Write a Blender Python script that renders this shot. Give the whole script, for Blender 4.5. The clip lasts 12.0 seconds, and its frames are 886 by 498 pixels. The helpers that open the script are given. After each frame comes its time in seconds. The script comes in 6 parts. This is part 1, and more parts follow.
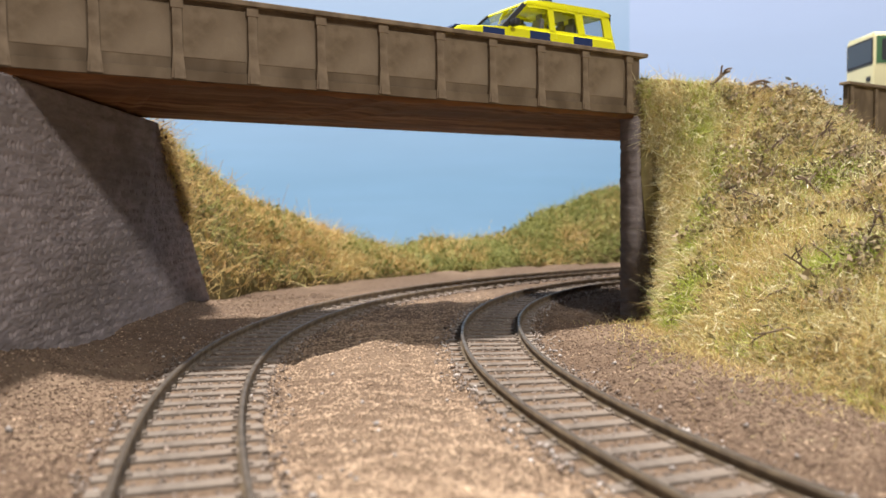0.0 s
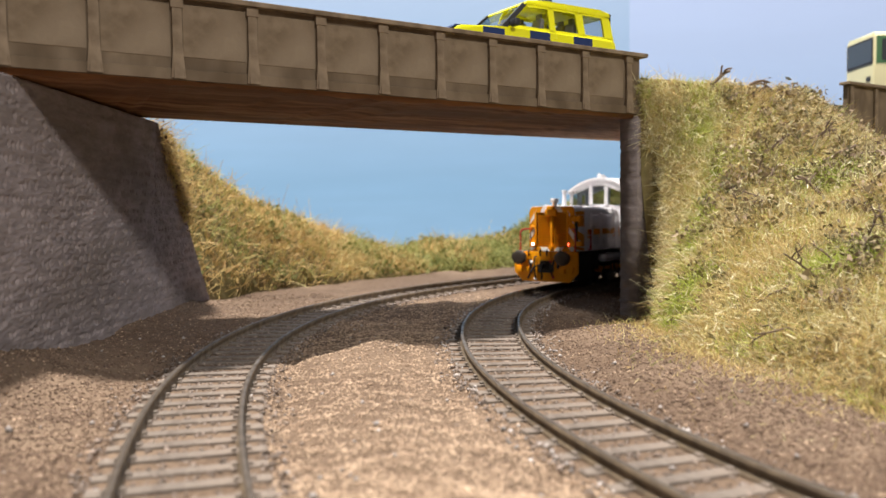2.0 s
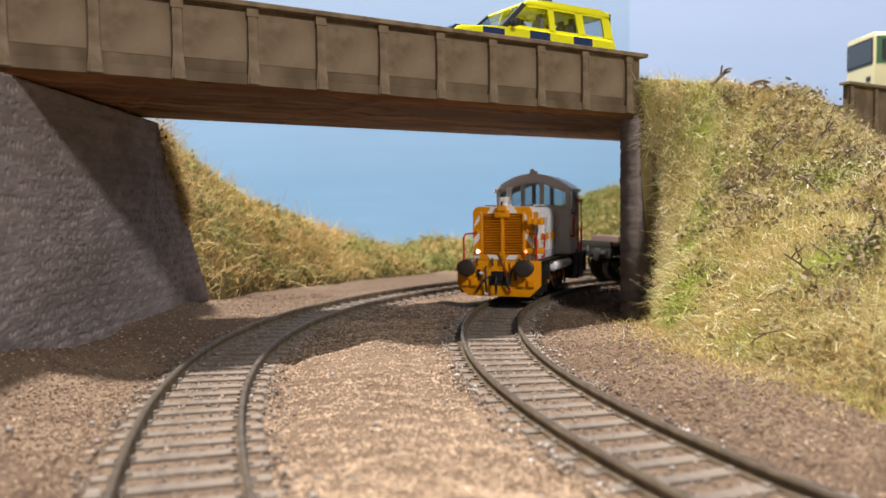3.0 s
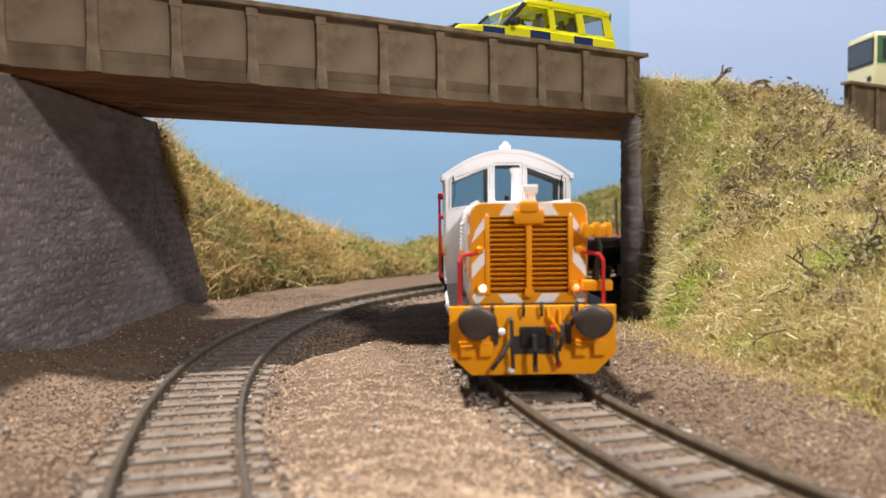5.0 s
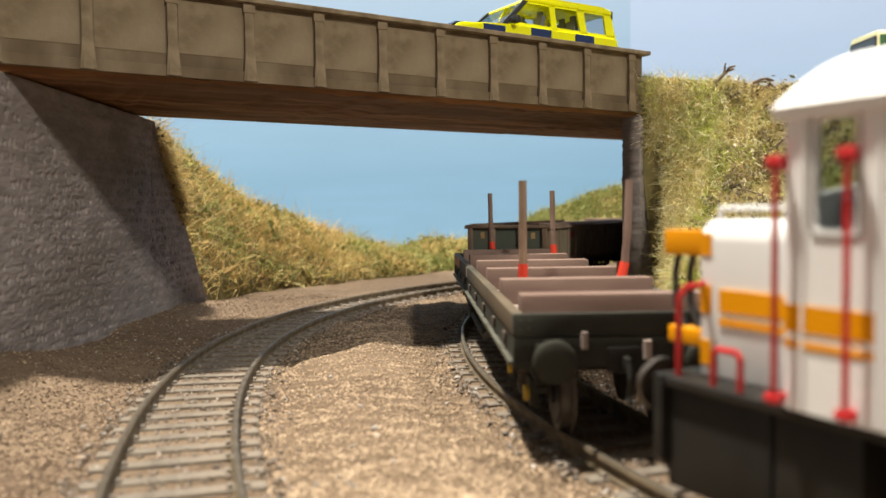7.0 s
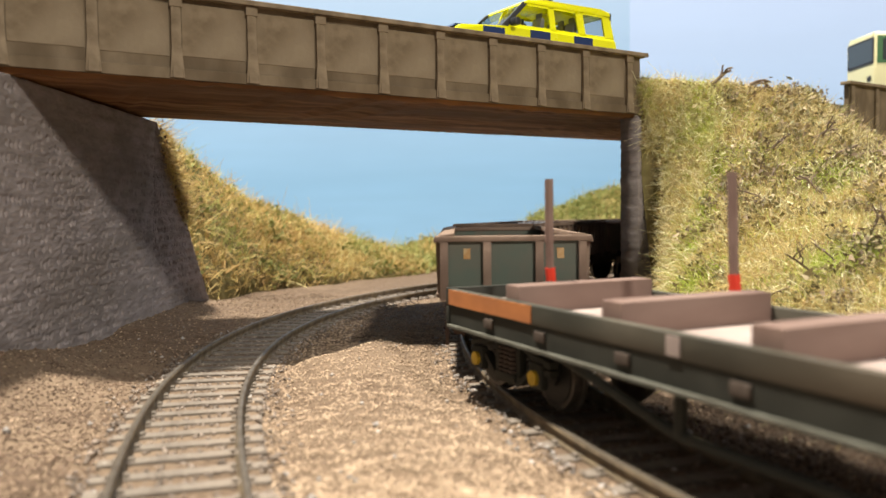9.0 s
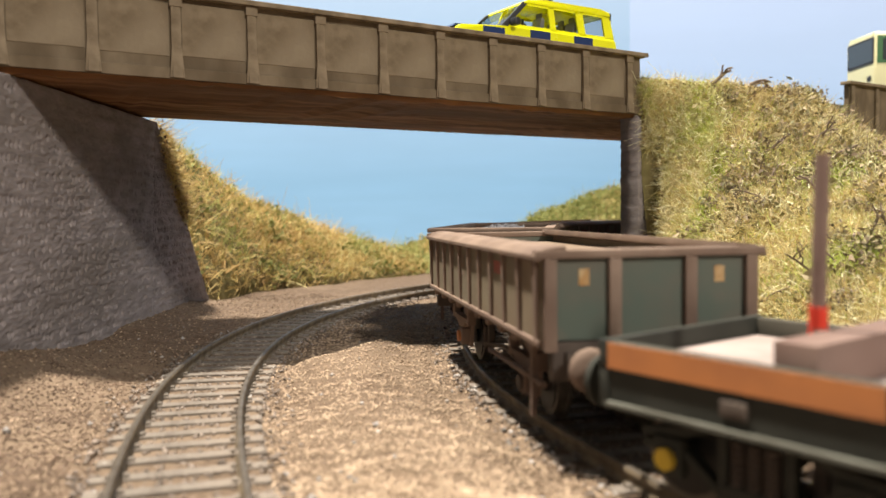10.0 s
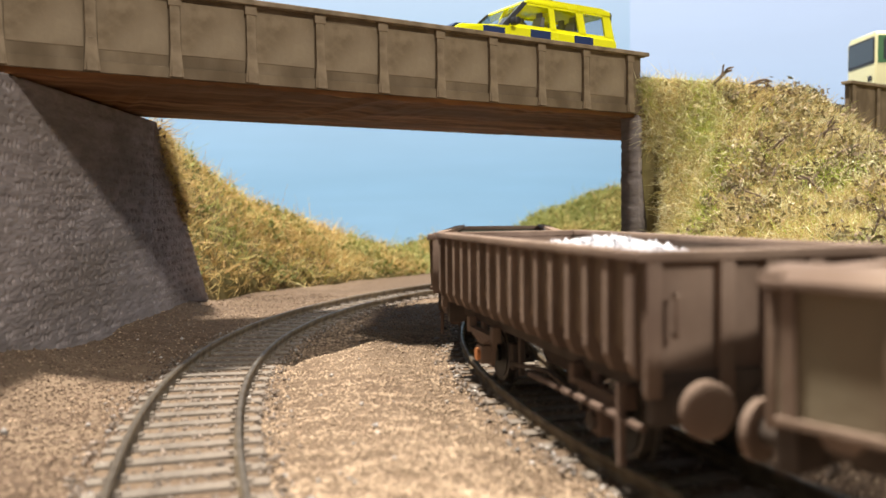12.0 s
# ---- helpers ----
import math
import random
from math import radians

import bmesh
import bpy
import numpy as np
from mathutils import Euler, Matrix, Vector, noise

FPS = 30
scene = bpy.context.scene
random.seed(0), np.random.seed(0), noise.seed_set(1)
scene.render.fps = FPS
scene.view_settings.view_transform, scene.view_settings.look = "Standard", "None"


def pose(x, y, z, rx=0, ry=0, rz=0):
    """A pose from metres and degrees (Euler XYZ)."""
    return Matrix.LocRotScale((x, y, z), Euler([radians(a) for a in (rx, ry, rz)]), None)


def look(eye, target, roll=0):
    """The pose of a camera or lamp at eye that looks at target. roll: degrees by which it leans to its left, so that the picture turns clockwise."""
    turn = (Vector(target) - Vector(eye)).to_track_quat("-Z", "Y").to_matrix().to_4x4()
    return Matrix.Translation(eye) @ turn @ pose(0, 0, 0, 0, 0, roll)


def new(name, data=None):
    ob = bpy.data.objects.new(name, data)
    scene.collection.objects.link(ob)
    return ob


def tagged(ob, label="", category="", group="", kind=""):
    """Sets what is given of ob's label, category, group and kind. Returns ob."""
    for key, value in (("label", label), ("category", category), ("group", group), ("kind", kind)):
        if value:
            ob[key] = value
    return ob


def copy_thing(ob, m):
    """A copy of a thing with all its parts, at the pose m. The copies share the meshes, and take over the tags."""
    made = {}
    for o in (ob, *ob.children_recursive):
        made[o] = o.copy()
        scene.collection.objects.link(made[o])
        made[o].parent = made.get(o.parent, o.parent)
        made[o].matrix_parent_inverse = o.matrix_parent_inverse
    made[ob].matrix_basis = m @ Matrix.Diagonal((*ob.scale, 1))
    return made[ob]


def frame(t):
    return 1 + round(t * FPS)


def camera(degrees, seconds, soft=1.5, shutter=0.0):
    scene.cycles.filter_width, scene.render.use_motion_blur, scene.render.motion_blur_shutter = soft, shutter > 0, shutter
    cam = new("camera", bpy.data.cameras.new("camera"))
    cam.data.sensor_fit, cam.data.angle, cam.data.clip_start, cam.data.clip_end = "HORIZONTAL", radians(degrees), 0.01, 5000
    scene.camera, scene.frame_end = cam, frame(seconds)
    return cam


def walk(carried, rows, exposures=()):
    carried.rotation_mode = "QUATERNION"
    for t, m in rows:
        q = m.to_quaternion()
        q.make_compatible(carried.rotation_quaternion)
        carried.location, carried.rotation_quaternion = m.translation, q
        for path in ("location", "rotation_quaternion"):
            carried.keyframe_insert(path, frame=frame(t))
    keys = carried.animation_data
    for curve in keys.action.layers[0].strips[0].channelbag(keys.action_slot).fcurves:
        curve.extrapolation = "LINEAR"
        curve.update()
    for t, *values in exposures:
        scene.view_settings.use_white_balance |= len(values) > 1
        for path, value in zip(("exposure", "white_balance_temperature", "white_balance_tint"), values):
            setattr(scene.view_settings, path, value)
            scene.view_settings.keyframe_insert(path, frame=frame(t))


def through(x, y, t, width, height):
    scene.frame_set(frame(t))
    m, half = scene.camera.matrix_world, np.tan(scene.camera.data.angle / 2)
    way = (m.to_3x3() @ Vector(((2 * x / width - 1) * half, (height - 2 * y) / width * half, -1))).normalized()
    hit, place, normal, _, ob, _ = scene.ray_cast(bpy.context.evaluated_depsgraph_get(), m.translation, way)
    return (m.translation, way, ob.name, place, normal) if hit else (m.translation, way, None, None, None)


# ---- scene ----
# A model railway in 4 mm scale: lengths below are millimetres unless a helper turns them into metres.
MM = 0.001
RAIL = 4.0      # height of the rail heads over the ground sheet

# ---- camera ----
EYE_Z = 37.8
PITCH, LEAN = 0.048, 0.0122
cam = camera(58.49, 12.0)
cam.data.dof.use_dof = True
cam.data.dof.focus_distance = 0.225
cam.data.dof.aperture_fstop = 25.0


def eye(ahead):
    """The camera's pose, moved forward by so many millimetres."""
    p = Vector((0, ahead * MM, EYE_Z * MM - math.sin(PITCH) * ahead * MM))
    return look(p, p + Vector((0, math.cos(PITCH), -math.sin(PITCH))), -math.degrees(LEAN))


walk(cam, [(0, eye(0)), (3.2, eye(0)), (4.8, eye(0.6)), (5.5, eye(1.6)), (6.1, eye(2.9)), (6.5, eye(3.3)),
           (7.2, eye(3.3)), (8.0, eye(2.0)), (8.8, eye(0.8)), (10.5, eye(0.8)), (12.0, eye(1.5))],
     exposures=[(0, -0.2, 6650, 11), (3.2, -0.2, 6650, 11), (5.0, -0.30, 6600, 11), (6.0, -0.36, 6700, 10), (6.5, -0.34, 6500, 9), (7.2, -0.08, 7300, 2),
                (8.8, 0.03, 7050, 5), (12.0, 0.04, 6950, 7)])

# ---- world and lamps ----
world = bpy.data.worlds.new("room")
scene.world = world
world.use_nodes = True
world.node_tree.nodes["Background"].inputs[0].default_value = (1.0, 0.97, 0.95, 1)
world.node_tree.nodes["Background"].inputs[1].default_value = 0.26


def ceiling_spot(name, place, target, size, watts, colour):
    data = bpy.data.lights.new(name, "AREA")
    data.shape, data.size, data.energy, data.color = "DISK", size, watts, colour
    ob = new(name, data)
    ob.matrix_world = look(place, target)
    return ob


ceiling_spot("ceiling_lamp", (-0.36, 0.22, 1.62), (0.0, 0.25, 0.0), 0.10, 86, (1.0, 0.932, 0.855))
ceiling_spot("room_lamp", (0.72, -1.05, 0.93), (-0.05, 0.25, 0.04), 0.14, 21, (1.0, 0.945, 0.89))


# ---- materials ----
def material(name, base, second=None, rough=0.7, metal=0.0, scale=200.0, detail=6.0, bump=0.0, bump_scale=None,
             stretch=(1, 1, 1), third=None, third_scale=None, island=0.0, spec=0.5, mix=(0.35, 0.65), distance=0.0004):
    """Noise-mottled surface: base and second mixed by fine noise, third in wide patches; scales are per metre."""
    m = bpy.data.materials.new(name)
    m.use_nodes = True
    nt = m.node_tree
    b = nt.nodes["Principled BSDF"]
    b.inputs["Roughness"].default_value, b.inputs["Metallic"].default_value = rough, metal
    b.inputs["Specular IOR Level"].default_value = spec
    b.inputs["Base Color"].default_value = (*base, 1)
    if second is None:
        return m
    co = nt.nodes.new("ShaderNodeTexCoord")
    mp = nt.nodes.new("ShaderNodeMapping")
    mp.inputs["Scale"].default_value = stretch
    nt.links.new(co.outputs["Object"], mp.inputs["Vector"])

    def noise_ramp(sc, lo, hi, det):
        n = nt.nodes.new("ShaderNodeTexNoise")
        n.inputs["Scale"].default_value, n.inputs["Detail"].default_value = sc, det
        nt.links.new(mp.outputs["Vector"], n.inputs["Vector"])
        r = nt.nodes.new("ShaderNodeMapRange")
        r.inputs["From Min"].default_value, r.inputs["From Max"].default_value = lo, hi
        nt.links.new(n.outputs["Fac"], r.inputs["Value"])
        return n, r.outputs["Result"]

    def blend(a, c, fac):
        x = nt.nodes.new("ShaderNodeMix")
        x.data_type = "RGBA"
        for sock, v in ((x.inputs["A"], a), (x.inputs["B"], c)):
            if isinstance(v, tuple):
                sock.default_value = (*v, 1)
            else:
                nt.links.new(v, sock)
        nt.links.new(fac, x.inputs["Factor"])
        return x.outputs["Result"]

    n1, f1 = noise_ramp(scale, *mix, detail)
    colour = blend(base, second, f1)
    if third:
        _, f2 = noise_ramp(third_scale or scale / 8, 0.45, 0.68, 3)
        colour = blend(colour, third, f2)
    if island:
        g = nt.nodes.new("ShaderNodeNewGeometry")
        h = nt.nodes.new("ShaderNodeHueSaturation")
        r = nt.nodes.new("ShaderNodeMapRange")
        r.inputs["To Min"].default_value, r.inputs["To Max"].default_value = 1 - island, 1 + island
        nt.links.new(g.outputs["Random Per Island"], r.inputs["Value"])
        nt.links.new(r.outputs["Result"], h.inputs["Value"])
        nt.links.new(colour, h.inputs["Color"])
        colour = h.outputs["Color"]
    nt.links.new(colour, b.inputs["Base Color"])
    rr = nt.nodes.new("ShaderNodeMapRange")
    rr.inputs["To Min"].default_value, rr.inputs["To Max"].default_value = max(rough - 0.08, 0.05), min(rough + 0.1, 1)
    nt.links.new(f1, rr.inputs["Value"])
    nt.links.new(rr.outputs["Result"], b.inputs["Roughness"])
    if bump:
        nb, _ = noise_ramp(bump_scale or scale * 2, 0, 1, 8)
        bp = nt.nodes.new("ShaderNodeBump")
        bp.inputs["Strength"].default_value, bp.inputs["Distance"].default_value = bump, distance
        nt.links.new(nb.outputs["Fac"], bp.inputs["Height"])
        nt.links.new(bp.outputs["Normal"], b.inputs["Normal"])
    return m


def fibre_material(name, stops, patch_scale, rough=0.75, spread=0.5, through=0.25):
    """Grass and leaf colour: a ramp read by a patch noise plus each blade's own random value."""
    m = bpy.data.materials.new(name)
    m.use_nodes = True
    nt = m.node_tree
    b = nt.nodes["Principled BSDF"]
    b.inputs["Roughness"].default_value = rough
    g = nt.nodes.new("ShaderNodeNewGeometry")
    n = nt.nodes.new("ShaderNodeTexNoise")
    n.inputs["Scale"].default_value, n.inputs["Detail"].default_value = patch_scale, 4
    co = nt.nodes.new("ShaderNodeTexCoord")
    nt.links.new(co.outputs["Object"], n.inputs["Vector"])
    st = nt.nodes.new("ShaderNodeMapRange")
    st.inputs["From Min"].default_value, st.inputs["From Max"].default_value = 0.3, 0.7
    nt.links.new(n.outputs["Fac"], st.inputs["Value"])
    mx = nt.nodes.new("ShaderNodeMix")
    mx.inputs["Factor"].default_value = spread
    nt.links.new(st.outputs["Result"], mx.inputs["A"])
    nt.links.new(g.outputs["Random Per Island"], mx.inputs["B"])
    ramp = nt.nodes.new("ShaderNodeValToRGB")
    while len(ramp.color_ramp.elements) < len(stops):
        ramp.color_ramp.elements.new(0.5)
    for e, (p, c) in zip(ramp.color_ramp.elements, stops):
        e.position, e.color = p, (*c, 1)
    nt.links.new(mx.outputs["Result"], ramp.inputs["Fac"])
    nt.links.new(ramp.outputs["Color"], b.inputs["Base Color"])
    if through:
        tr = nt.nodes.new("ShaderNodeBsdfTranslucent")
        nt.links.new(ramp.outputs["Color"], tr.inputs["Color"])
        ms = nt.nodes.new("ShaderNodeMixShader")
        ms.inputs["Fac"].default_value = through
        out = nt.nodes["Material Output"]
        nt.links.new(b.outputs["BSDF"], ms.inputs[1])
        nt.links.new(tr.outputs["BSDF"], ms.inputs[2])
        nt.links.new(ms.outputs["Shader"], out.inputs["Surface"])
    return m


def glow(name, colour, strength):
    m = material(name, colour, rough=0.3)
    b = m.node_tree.nodes["Principled BSDF"]
    b.inputs["Emission Color"].default_value, b.inputs["Emission Strength"].default_value = (*colour, 1), strength
    return m


def glass(name, tint, rough=0.05):
    m = bpy.data.materials.new(name)
    m.use_nodes = True
    b = m.node_tree.nodes["Principled BSDF"]
    b.inputs["Base Color"].default_value = (*tint, 1)
    b.inputs["Roughness"].default_value = rough
    b.inputs["Transmission Weight"].default_value = 1.0
    b.inputs["IOR"].default_value = 1.08
    return m


SAND = material("sandy_scatter", (0.158, 0.112, 0.08), (0.102, 0.07, 0.049), 0.95, scale=700, bump=0.9, bump_scale=1400,
                third=(0.215, 0.157, 0.112), third_scale=20, spec=0.2, distance=0.0006)
GRAIN_BROWN = material("brown_scatter_grain", (0.19, 0.132, 0.096), (0.11, 0.075, 0.054), 0.9, scale=300, island=0.28, spec=0.25)
GRAIN = material("scatter_grain", (0.43, 0.325, 0.235), (0.29, 0.21, 0.15), 0.9, scale=300, island=0.2, spec=0.25)
CHIP = material("ballast_chip", (0.25, 0.205, 0.175), (0.155, 0.125, 0.107), 0.9, scale=400, island=0.4, spec=0.25)
SLEEPER = material("sleeper", (0.165, 0.14, 0.118), (0.115, 0.095, 0.08), 0.85, scale=500, bump=0.4, stretch=(0.3, 1, 1),
                   third=(0.20, 0.165, 0.137), third_scale=60)
RAIL_SIDE = material("weathered_rail", (0.15, 0.112, 0.07), (0.085, 0.063, 0.042), 0.72, 0.0, scale=350, bump=0.15)
RAIL_TOP = material("rail_head", (0.12, 0.10, 0.08), (0.075, 0.061, 0.049), 0.48, 0.3, scale=300)
STONE = material("rough_stone", (0.285, 0.25, 0.252), (0.19, 0.165, 0.166), 0.92, scale=260, bump=0.4, bump_scale=900,
                 stretch=(1, 0.5, 1.7), third=(0.165, 0.14, 0.13), third_scale=26, spec=0.25, distance=0.0005)
GIRDER = material("weathered_girder", (0.175, 0.132, 0.086), (0.10, 0.073, 0.046), 0.75, scale=130, bump=0.3, bump_scale=500, stretch=(1, 1, 0.5),
                  third=(0.085, 0.060, 0.036), third_scale=60, spec=0.3)
PLATE = material("dusty_panel", (0.185, 0.141, 0.093), (0.11, 0.081, 0.051), 0.8, scale=220, bump=0.35, bump_scale=700, third=(0.205, 0.162, 0.113), third_scale=110, spec=0.3)
RIB = material("girder_rib", (0.225, 0.173, 0.118), (0.125, 0.093, 0.06), 0.75, scale=190, bump=0.3, bump_scale=900, spec=0.3)
SOFFIT = material("stained_wood", (0.31, 0.145, 0.06), (0.12, 0.05, 0.02), 0.8, scale=150, bump=0.9, bump_scale=420,
                  stretch=(0.25, 1.6, 1.6), third=(0.14, 0.075, 0.04), third_scale=30, spec=0.25)
ROAD = material("grey_road", (0.09, 0.088, 0.085), (0.06, 0.058, 0.056), 0.9, scale=500, bump=0.3)


def sky_paint(name, low, high):
    """Sky board: brushed paint that fades from blue at the foot to a paler tone higher up."""
    m = material(name, low, tuple(c * 1.05 for c in low), 0.9, scale=14, stretch=(1, 1, 7), bump=0.12, bump_scale=70,
                 third=tuple(c * 0.95 for c in low), third_scale=3.0, spec=0.1)
    nt = m.node_tree
    b = nt.nodes["Principled BSDF"]
    made = b.inputs["Base Color"].links[0].from_socket
    co = nt.nodes.new("ShaderNodeTexCoord")
    xyz = nt.nodes.new("ShaderNodeSeparateXYZ")
    nt.links.new(co.outputs["Object"], xyz.inputs["Vector"])
    r = nt.nodes.new("ShaderNodeMapRange")
    r.inputs["From Min"].default_value, r.inputs["From Max"].default_value = 0.06, 0.26
    nt.links.new(xyz.outputs["Z"], r.inputs["Value"])
    x = nt.nodes.new("ShaderNodeMix")
    x.data_type = "RGBA"
    nt.links.new(r.outputs["Result"], x.inputs["Factor"])
    nt.links.new(made, x.inputs["A"])
    x.inputs["B"].default_value = (*high, 1)
    nt.links.new(x.outputs["Result"], b.inputs["Base Color"])
    return m


SKY = sky_paint("painted_sky", (0.215, 0.40, 0.635), (0.33, 0.44, 0.64))
SKY_PALE = sky_paint("painted_pale_sky", (0.30, 0.44, 0.68), (0.36, 0.455, 0.69))
SOIL = material("bank_soil", (0.21, 0.165, 0.085), (0.13, 0.10, 0.05), 0.95, scale=160, bump=0.8, third=(0.16, 0.155, 0.06), third_scale=28, spec=0.1)
STRAW = fibre_material("dry_grass", [(0.0, (0.38, 0.34, 0.09)), (0.3, (0.58, 0.49, 0.19)), (0.5, (0.50, 0.33, 0.15)),
                                     (0.7, (0.60, 0.52, 0.25)), (1.0, (0.74, 0.67, 0.42))], 26, 0.6, 0.55)
GREEN = fibre_material("green_grass", [(0.0, (0.20, 0.29, 0.035)), (0.5, (0.39, 0.48, 0.065)), (1.0, (0.56, 0.60, 0.16))], 30, 0.65, 0.6)
LEAF = fibre_material("dry_leaf", [(0.0, (0.10, 0.075, 0.035)), (0.4, (0.20, 0.17, 0.07)), (0.7, (0.26, 0.20, 0.10)), (1.0, (0.35, 0.28, 0.17))], 34, 0.8, 0.6, 0.15)
LITTER = fibre_material("bark_fragment", [(0.0, (0.07, 0.052, 0.036)), (0.5, (0.18, 0.13, 0.085)), (1.0, (0.33, 0.25, 0.175))], 40, 0.85, 0.8, 0.05)
LICHEN = fibre_material("lichen", [(0.0, (0.10, 0.105, 0.055)), (0.4, (0.23, 0.22, 0.12)), (0.75, (0.38, 0.30, 0.20)), (1.0, (0.55, 0.47, 0.36))], 40, 0.85, 0.7, 0.1)
BUSH = fibre_material("bush_leaf", [(0.0, (0.10, 0.13, 0.035)), (0.5, (0.20, 0.21, 0.06)), (1.0, (0.34, 0.30, 0.11))], 24, 0.8, 0.5, 0.2)
OCHRE = fibre_material("ochre_grass", [(0.0, (0.30, 0.32, 0.07)), (0.3, (0.55, 0.46, 0.17)), (0.5, (0.52, 0.33, 0.14)), (0.75, (0.62, 0.52, 0.23)), (1.0, (0.70, 0.63, 0.36))], 22, 0.7, 0.4)
OLIVE_GRASS = fibre_material("olive_grass", [(0.0, (0.17, 0.20, 0.06)), (0.5, (0.33, 0.36, 0.11)), (1.0, (0.48, 0.46, 0.19))], 26, 0.75, 0.5)
TWIG = material("twig_bark", (0.10, 0.068, 0.045), (0.17, 0.125, 0.09), 0.85, scale=600, bump=0.4)
WHITE = material("white_paint", (0.86, 0.865, 0.90), (0.83, 0.835, 0.875), 0.33, scale=60, spec=0.5)
ORANGE = material("orange_paint", (0.80, 0.325, 0.004), (0.75, 0.295, 0.003), 0.5, scale=120, spec=0.3)
RED = material("red_paint", (0.50, 0.018, 0.025), (0.44, 0.015, 0.02), 0.35, scale=200)
BLACK = material("black_frame", (0.012, 0.0115, 0.0115), (0.02, 0.019, 0.018), 0.5, scale=200, spec=0.3)
BUFFER = material("oiled_steel", (0.085, 0.070, 0.062), (0.055, 0.045, 0.040), 0.42, 0.5, scale=260)
STEEL = material("wheel_steel", (0.13, 0.115, 0.10), (0.08, 0.07, 0.06), 0.45, 0.5, scale=300)
RUBBER = material("window_rubber", (0.025, 0.025, 0.027), rough=0.6)
PANE = glass("window_glass", (0.62, 0.66, 0.66))
DARKPANE = glass("tinted_glass", (0.55, 0.58, 0.60))
GREY = material("interior_grey", (0.19, 0.185, 0.19), (0.15, 0.145, 0.15), 0.6, scale=150)
LAMP_W = glow("head_lamp_glow", (1.0, 0.93, 0.75), 7)
LAMP_R = glow("tail_lamp_glow", (1.0, 0.10, 0.04), 9)
RUST = material("brown_wagon", (0.235, 0.168, 0.132), (0.165, 0.115, 0.088), 0.8, scale=110, bump=0.25, bump_scale=900,
                third=(0.125, 0.083, 0.066), third_scale=40, spec=0.3)
OLIVE = material("dusty_green_wagon", (0.20, 0.168, 0.118), (0.15, 0.127, 0.09), 0.8, scale=90, bump=0.2, bump_scale=800,
                 third=(0.185, 0.135, 0.092), third_scale=45, spec=0.3)
TEAL = material("faded_green_wagon", (0.085, 0.105, 0.088), (0.115, 0.11, 0.092), 0.8, scale=120, third=(0.14, 0.115, 0.095), third_scale=60, spec=0.3)
UNDER = material("grimy_underframe", (0.060, 0.045, 0.038), (0.095, 0.074, 0.062), 0.85, scale=240, bump=0.3, spec=0.3)
# paler than the beam above: light along the edge is put into the colour
FLANGE = material("lit_flange", (0.10, 0.10, 0.085), (0.065, 0.062, 0.05), 0.75, scale=200, spec=0.3)
DARKGREEN = material("dark_green_underframe", (0.022, 0.023, 0.019), (0.036, 0.036, 0.03), 0.75, scale=200, spec=0.3)
PLANK = material("wagon_side_timber", (0.25, 0.17, 0.12), (0.17, 0.115, 0.083), 0.8, scale=150, stretch=(0.3, 1, 1), bump=0.2, spec=0.3)
BOLSTER = material("bolster_timber", (0.20, 0.135, 0.115), (0.155, 0.10, 0.085), 0.8, scale=140, stretch=(1, 0.3, 1), bump=0.2, spec=0.3)
DUSTY = material("dust_brown_wagon", (0.235, 0.175, 0.128), (0.165, 0.118, 0.085), 0.8, scale=120, bump=0.2, bump_scale=800, third=(0.15, 0.105, 0.075), third_scale=45, spec=0.3)
DECK = material("bleached_deck", (0.36, 0.295, 0.28), (0.28, 0.225, 0.21), 0.85, scale=120, bump=0.2, spec=0.3)
FRESH = material("orange_primer", (0.46, 0.17, 0.055), (0.38, 0.14, 0.05), 0.7, scale=150)
STAKE_RED = material("red_tip", (0.62, 0.035, 0.015), rough=0.6)
YELLOW_BOX = material("yellow_axle_box", (0.62, 0.42, 0.03), (0.45, 0.29, 0.03), 0.6, scale=300)
PALE_CHIP = material("pale_ballast", (0.41, 0.385, 0.375), (0.27, 0.25, 0.24), 0.9, scale=400, island=0.35, spec=0.25)
LOAD = material("blue_grey_stone", (0.56, 0.56, 0.62), (0.36, 0.36, 0.41), 0.9, scale=400, island=0.35, spec=0.25)
CAR_YELLOW = material("vivid_yellow", (0.80, 0.80, 0.01), (0.76, 0.75, 0.01), 0.28, scale=60)
CAR_BLUE = material("dark_blue", (0.016, 0.035, 0.12), (0.014, 0.03, 0.10), 0.3, scale=60)
CAR_BLACK = material("car_black", (0.018, 0.018, 0.020), rough=0.4)
CREAM = material("cream_paint", (0.72, 0.69, 0.42), (0.68, 0.65, 0.40), 0.4, scale=60)
BUS_GREEN = material("bus_green", (0.03, 0.13, 0.04), (0.025, 0.11, 0.035), 0.35, scale=60)
BUS_GLASS = material("dark_gloss_glass", (0.035, 0.04, 0.045), rough=0.06, spec=0.8)
FLATSIDE = material("worn_side_timber", (0.034, 0.034, 0.027), (0.085, 0.078, 0.062), 0.75, scale=130, stretch=(0.35, 1, 1), bump=0.2, third=(0.15, 0.105, 0.07), third_scale=18, spec=0.3)
# bleached stalks, and blades that brighten the steep face by colour
BLEACHED_LIT = fibre_material("bleached_grass", [(0.0, (0.62, 0.58, 0.30)), (0.6, (0.78, 0.74, 0.48)), (1.0, (0.88, 0.85, 0.66))], 40, 0.45, 0.7, 0.3)


# ---- mesh helpers (millimetres) ----
def empty(name, m=None):
    ob = new(name)
    ob.empty_display_size = 0.005
    if m is not None:
        ob.matrix_basis = m
    return ob


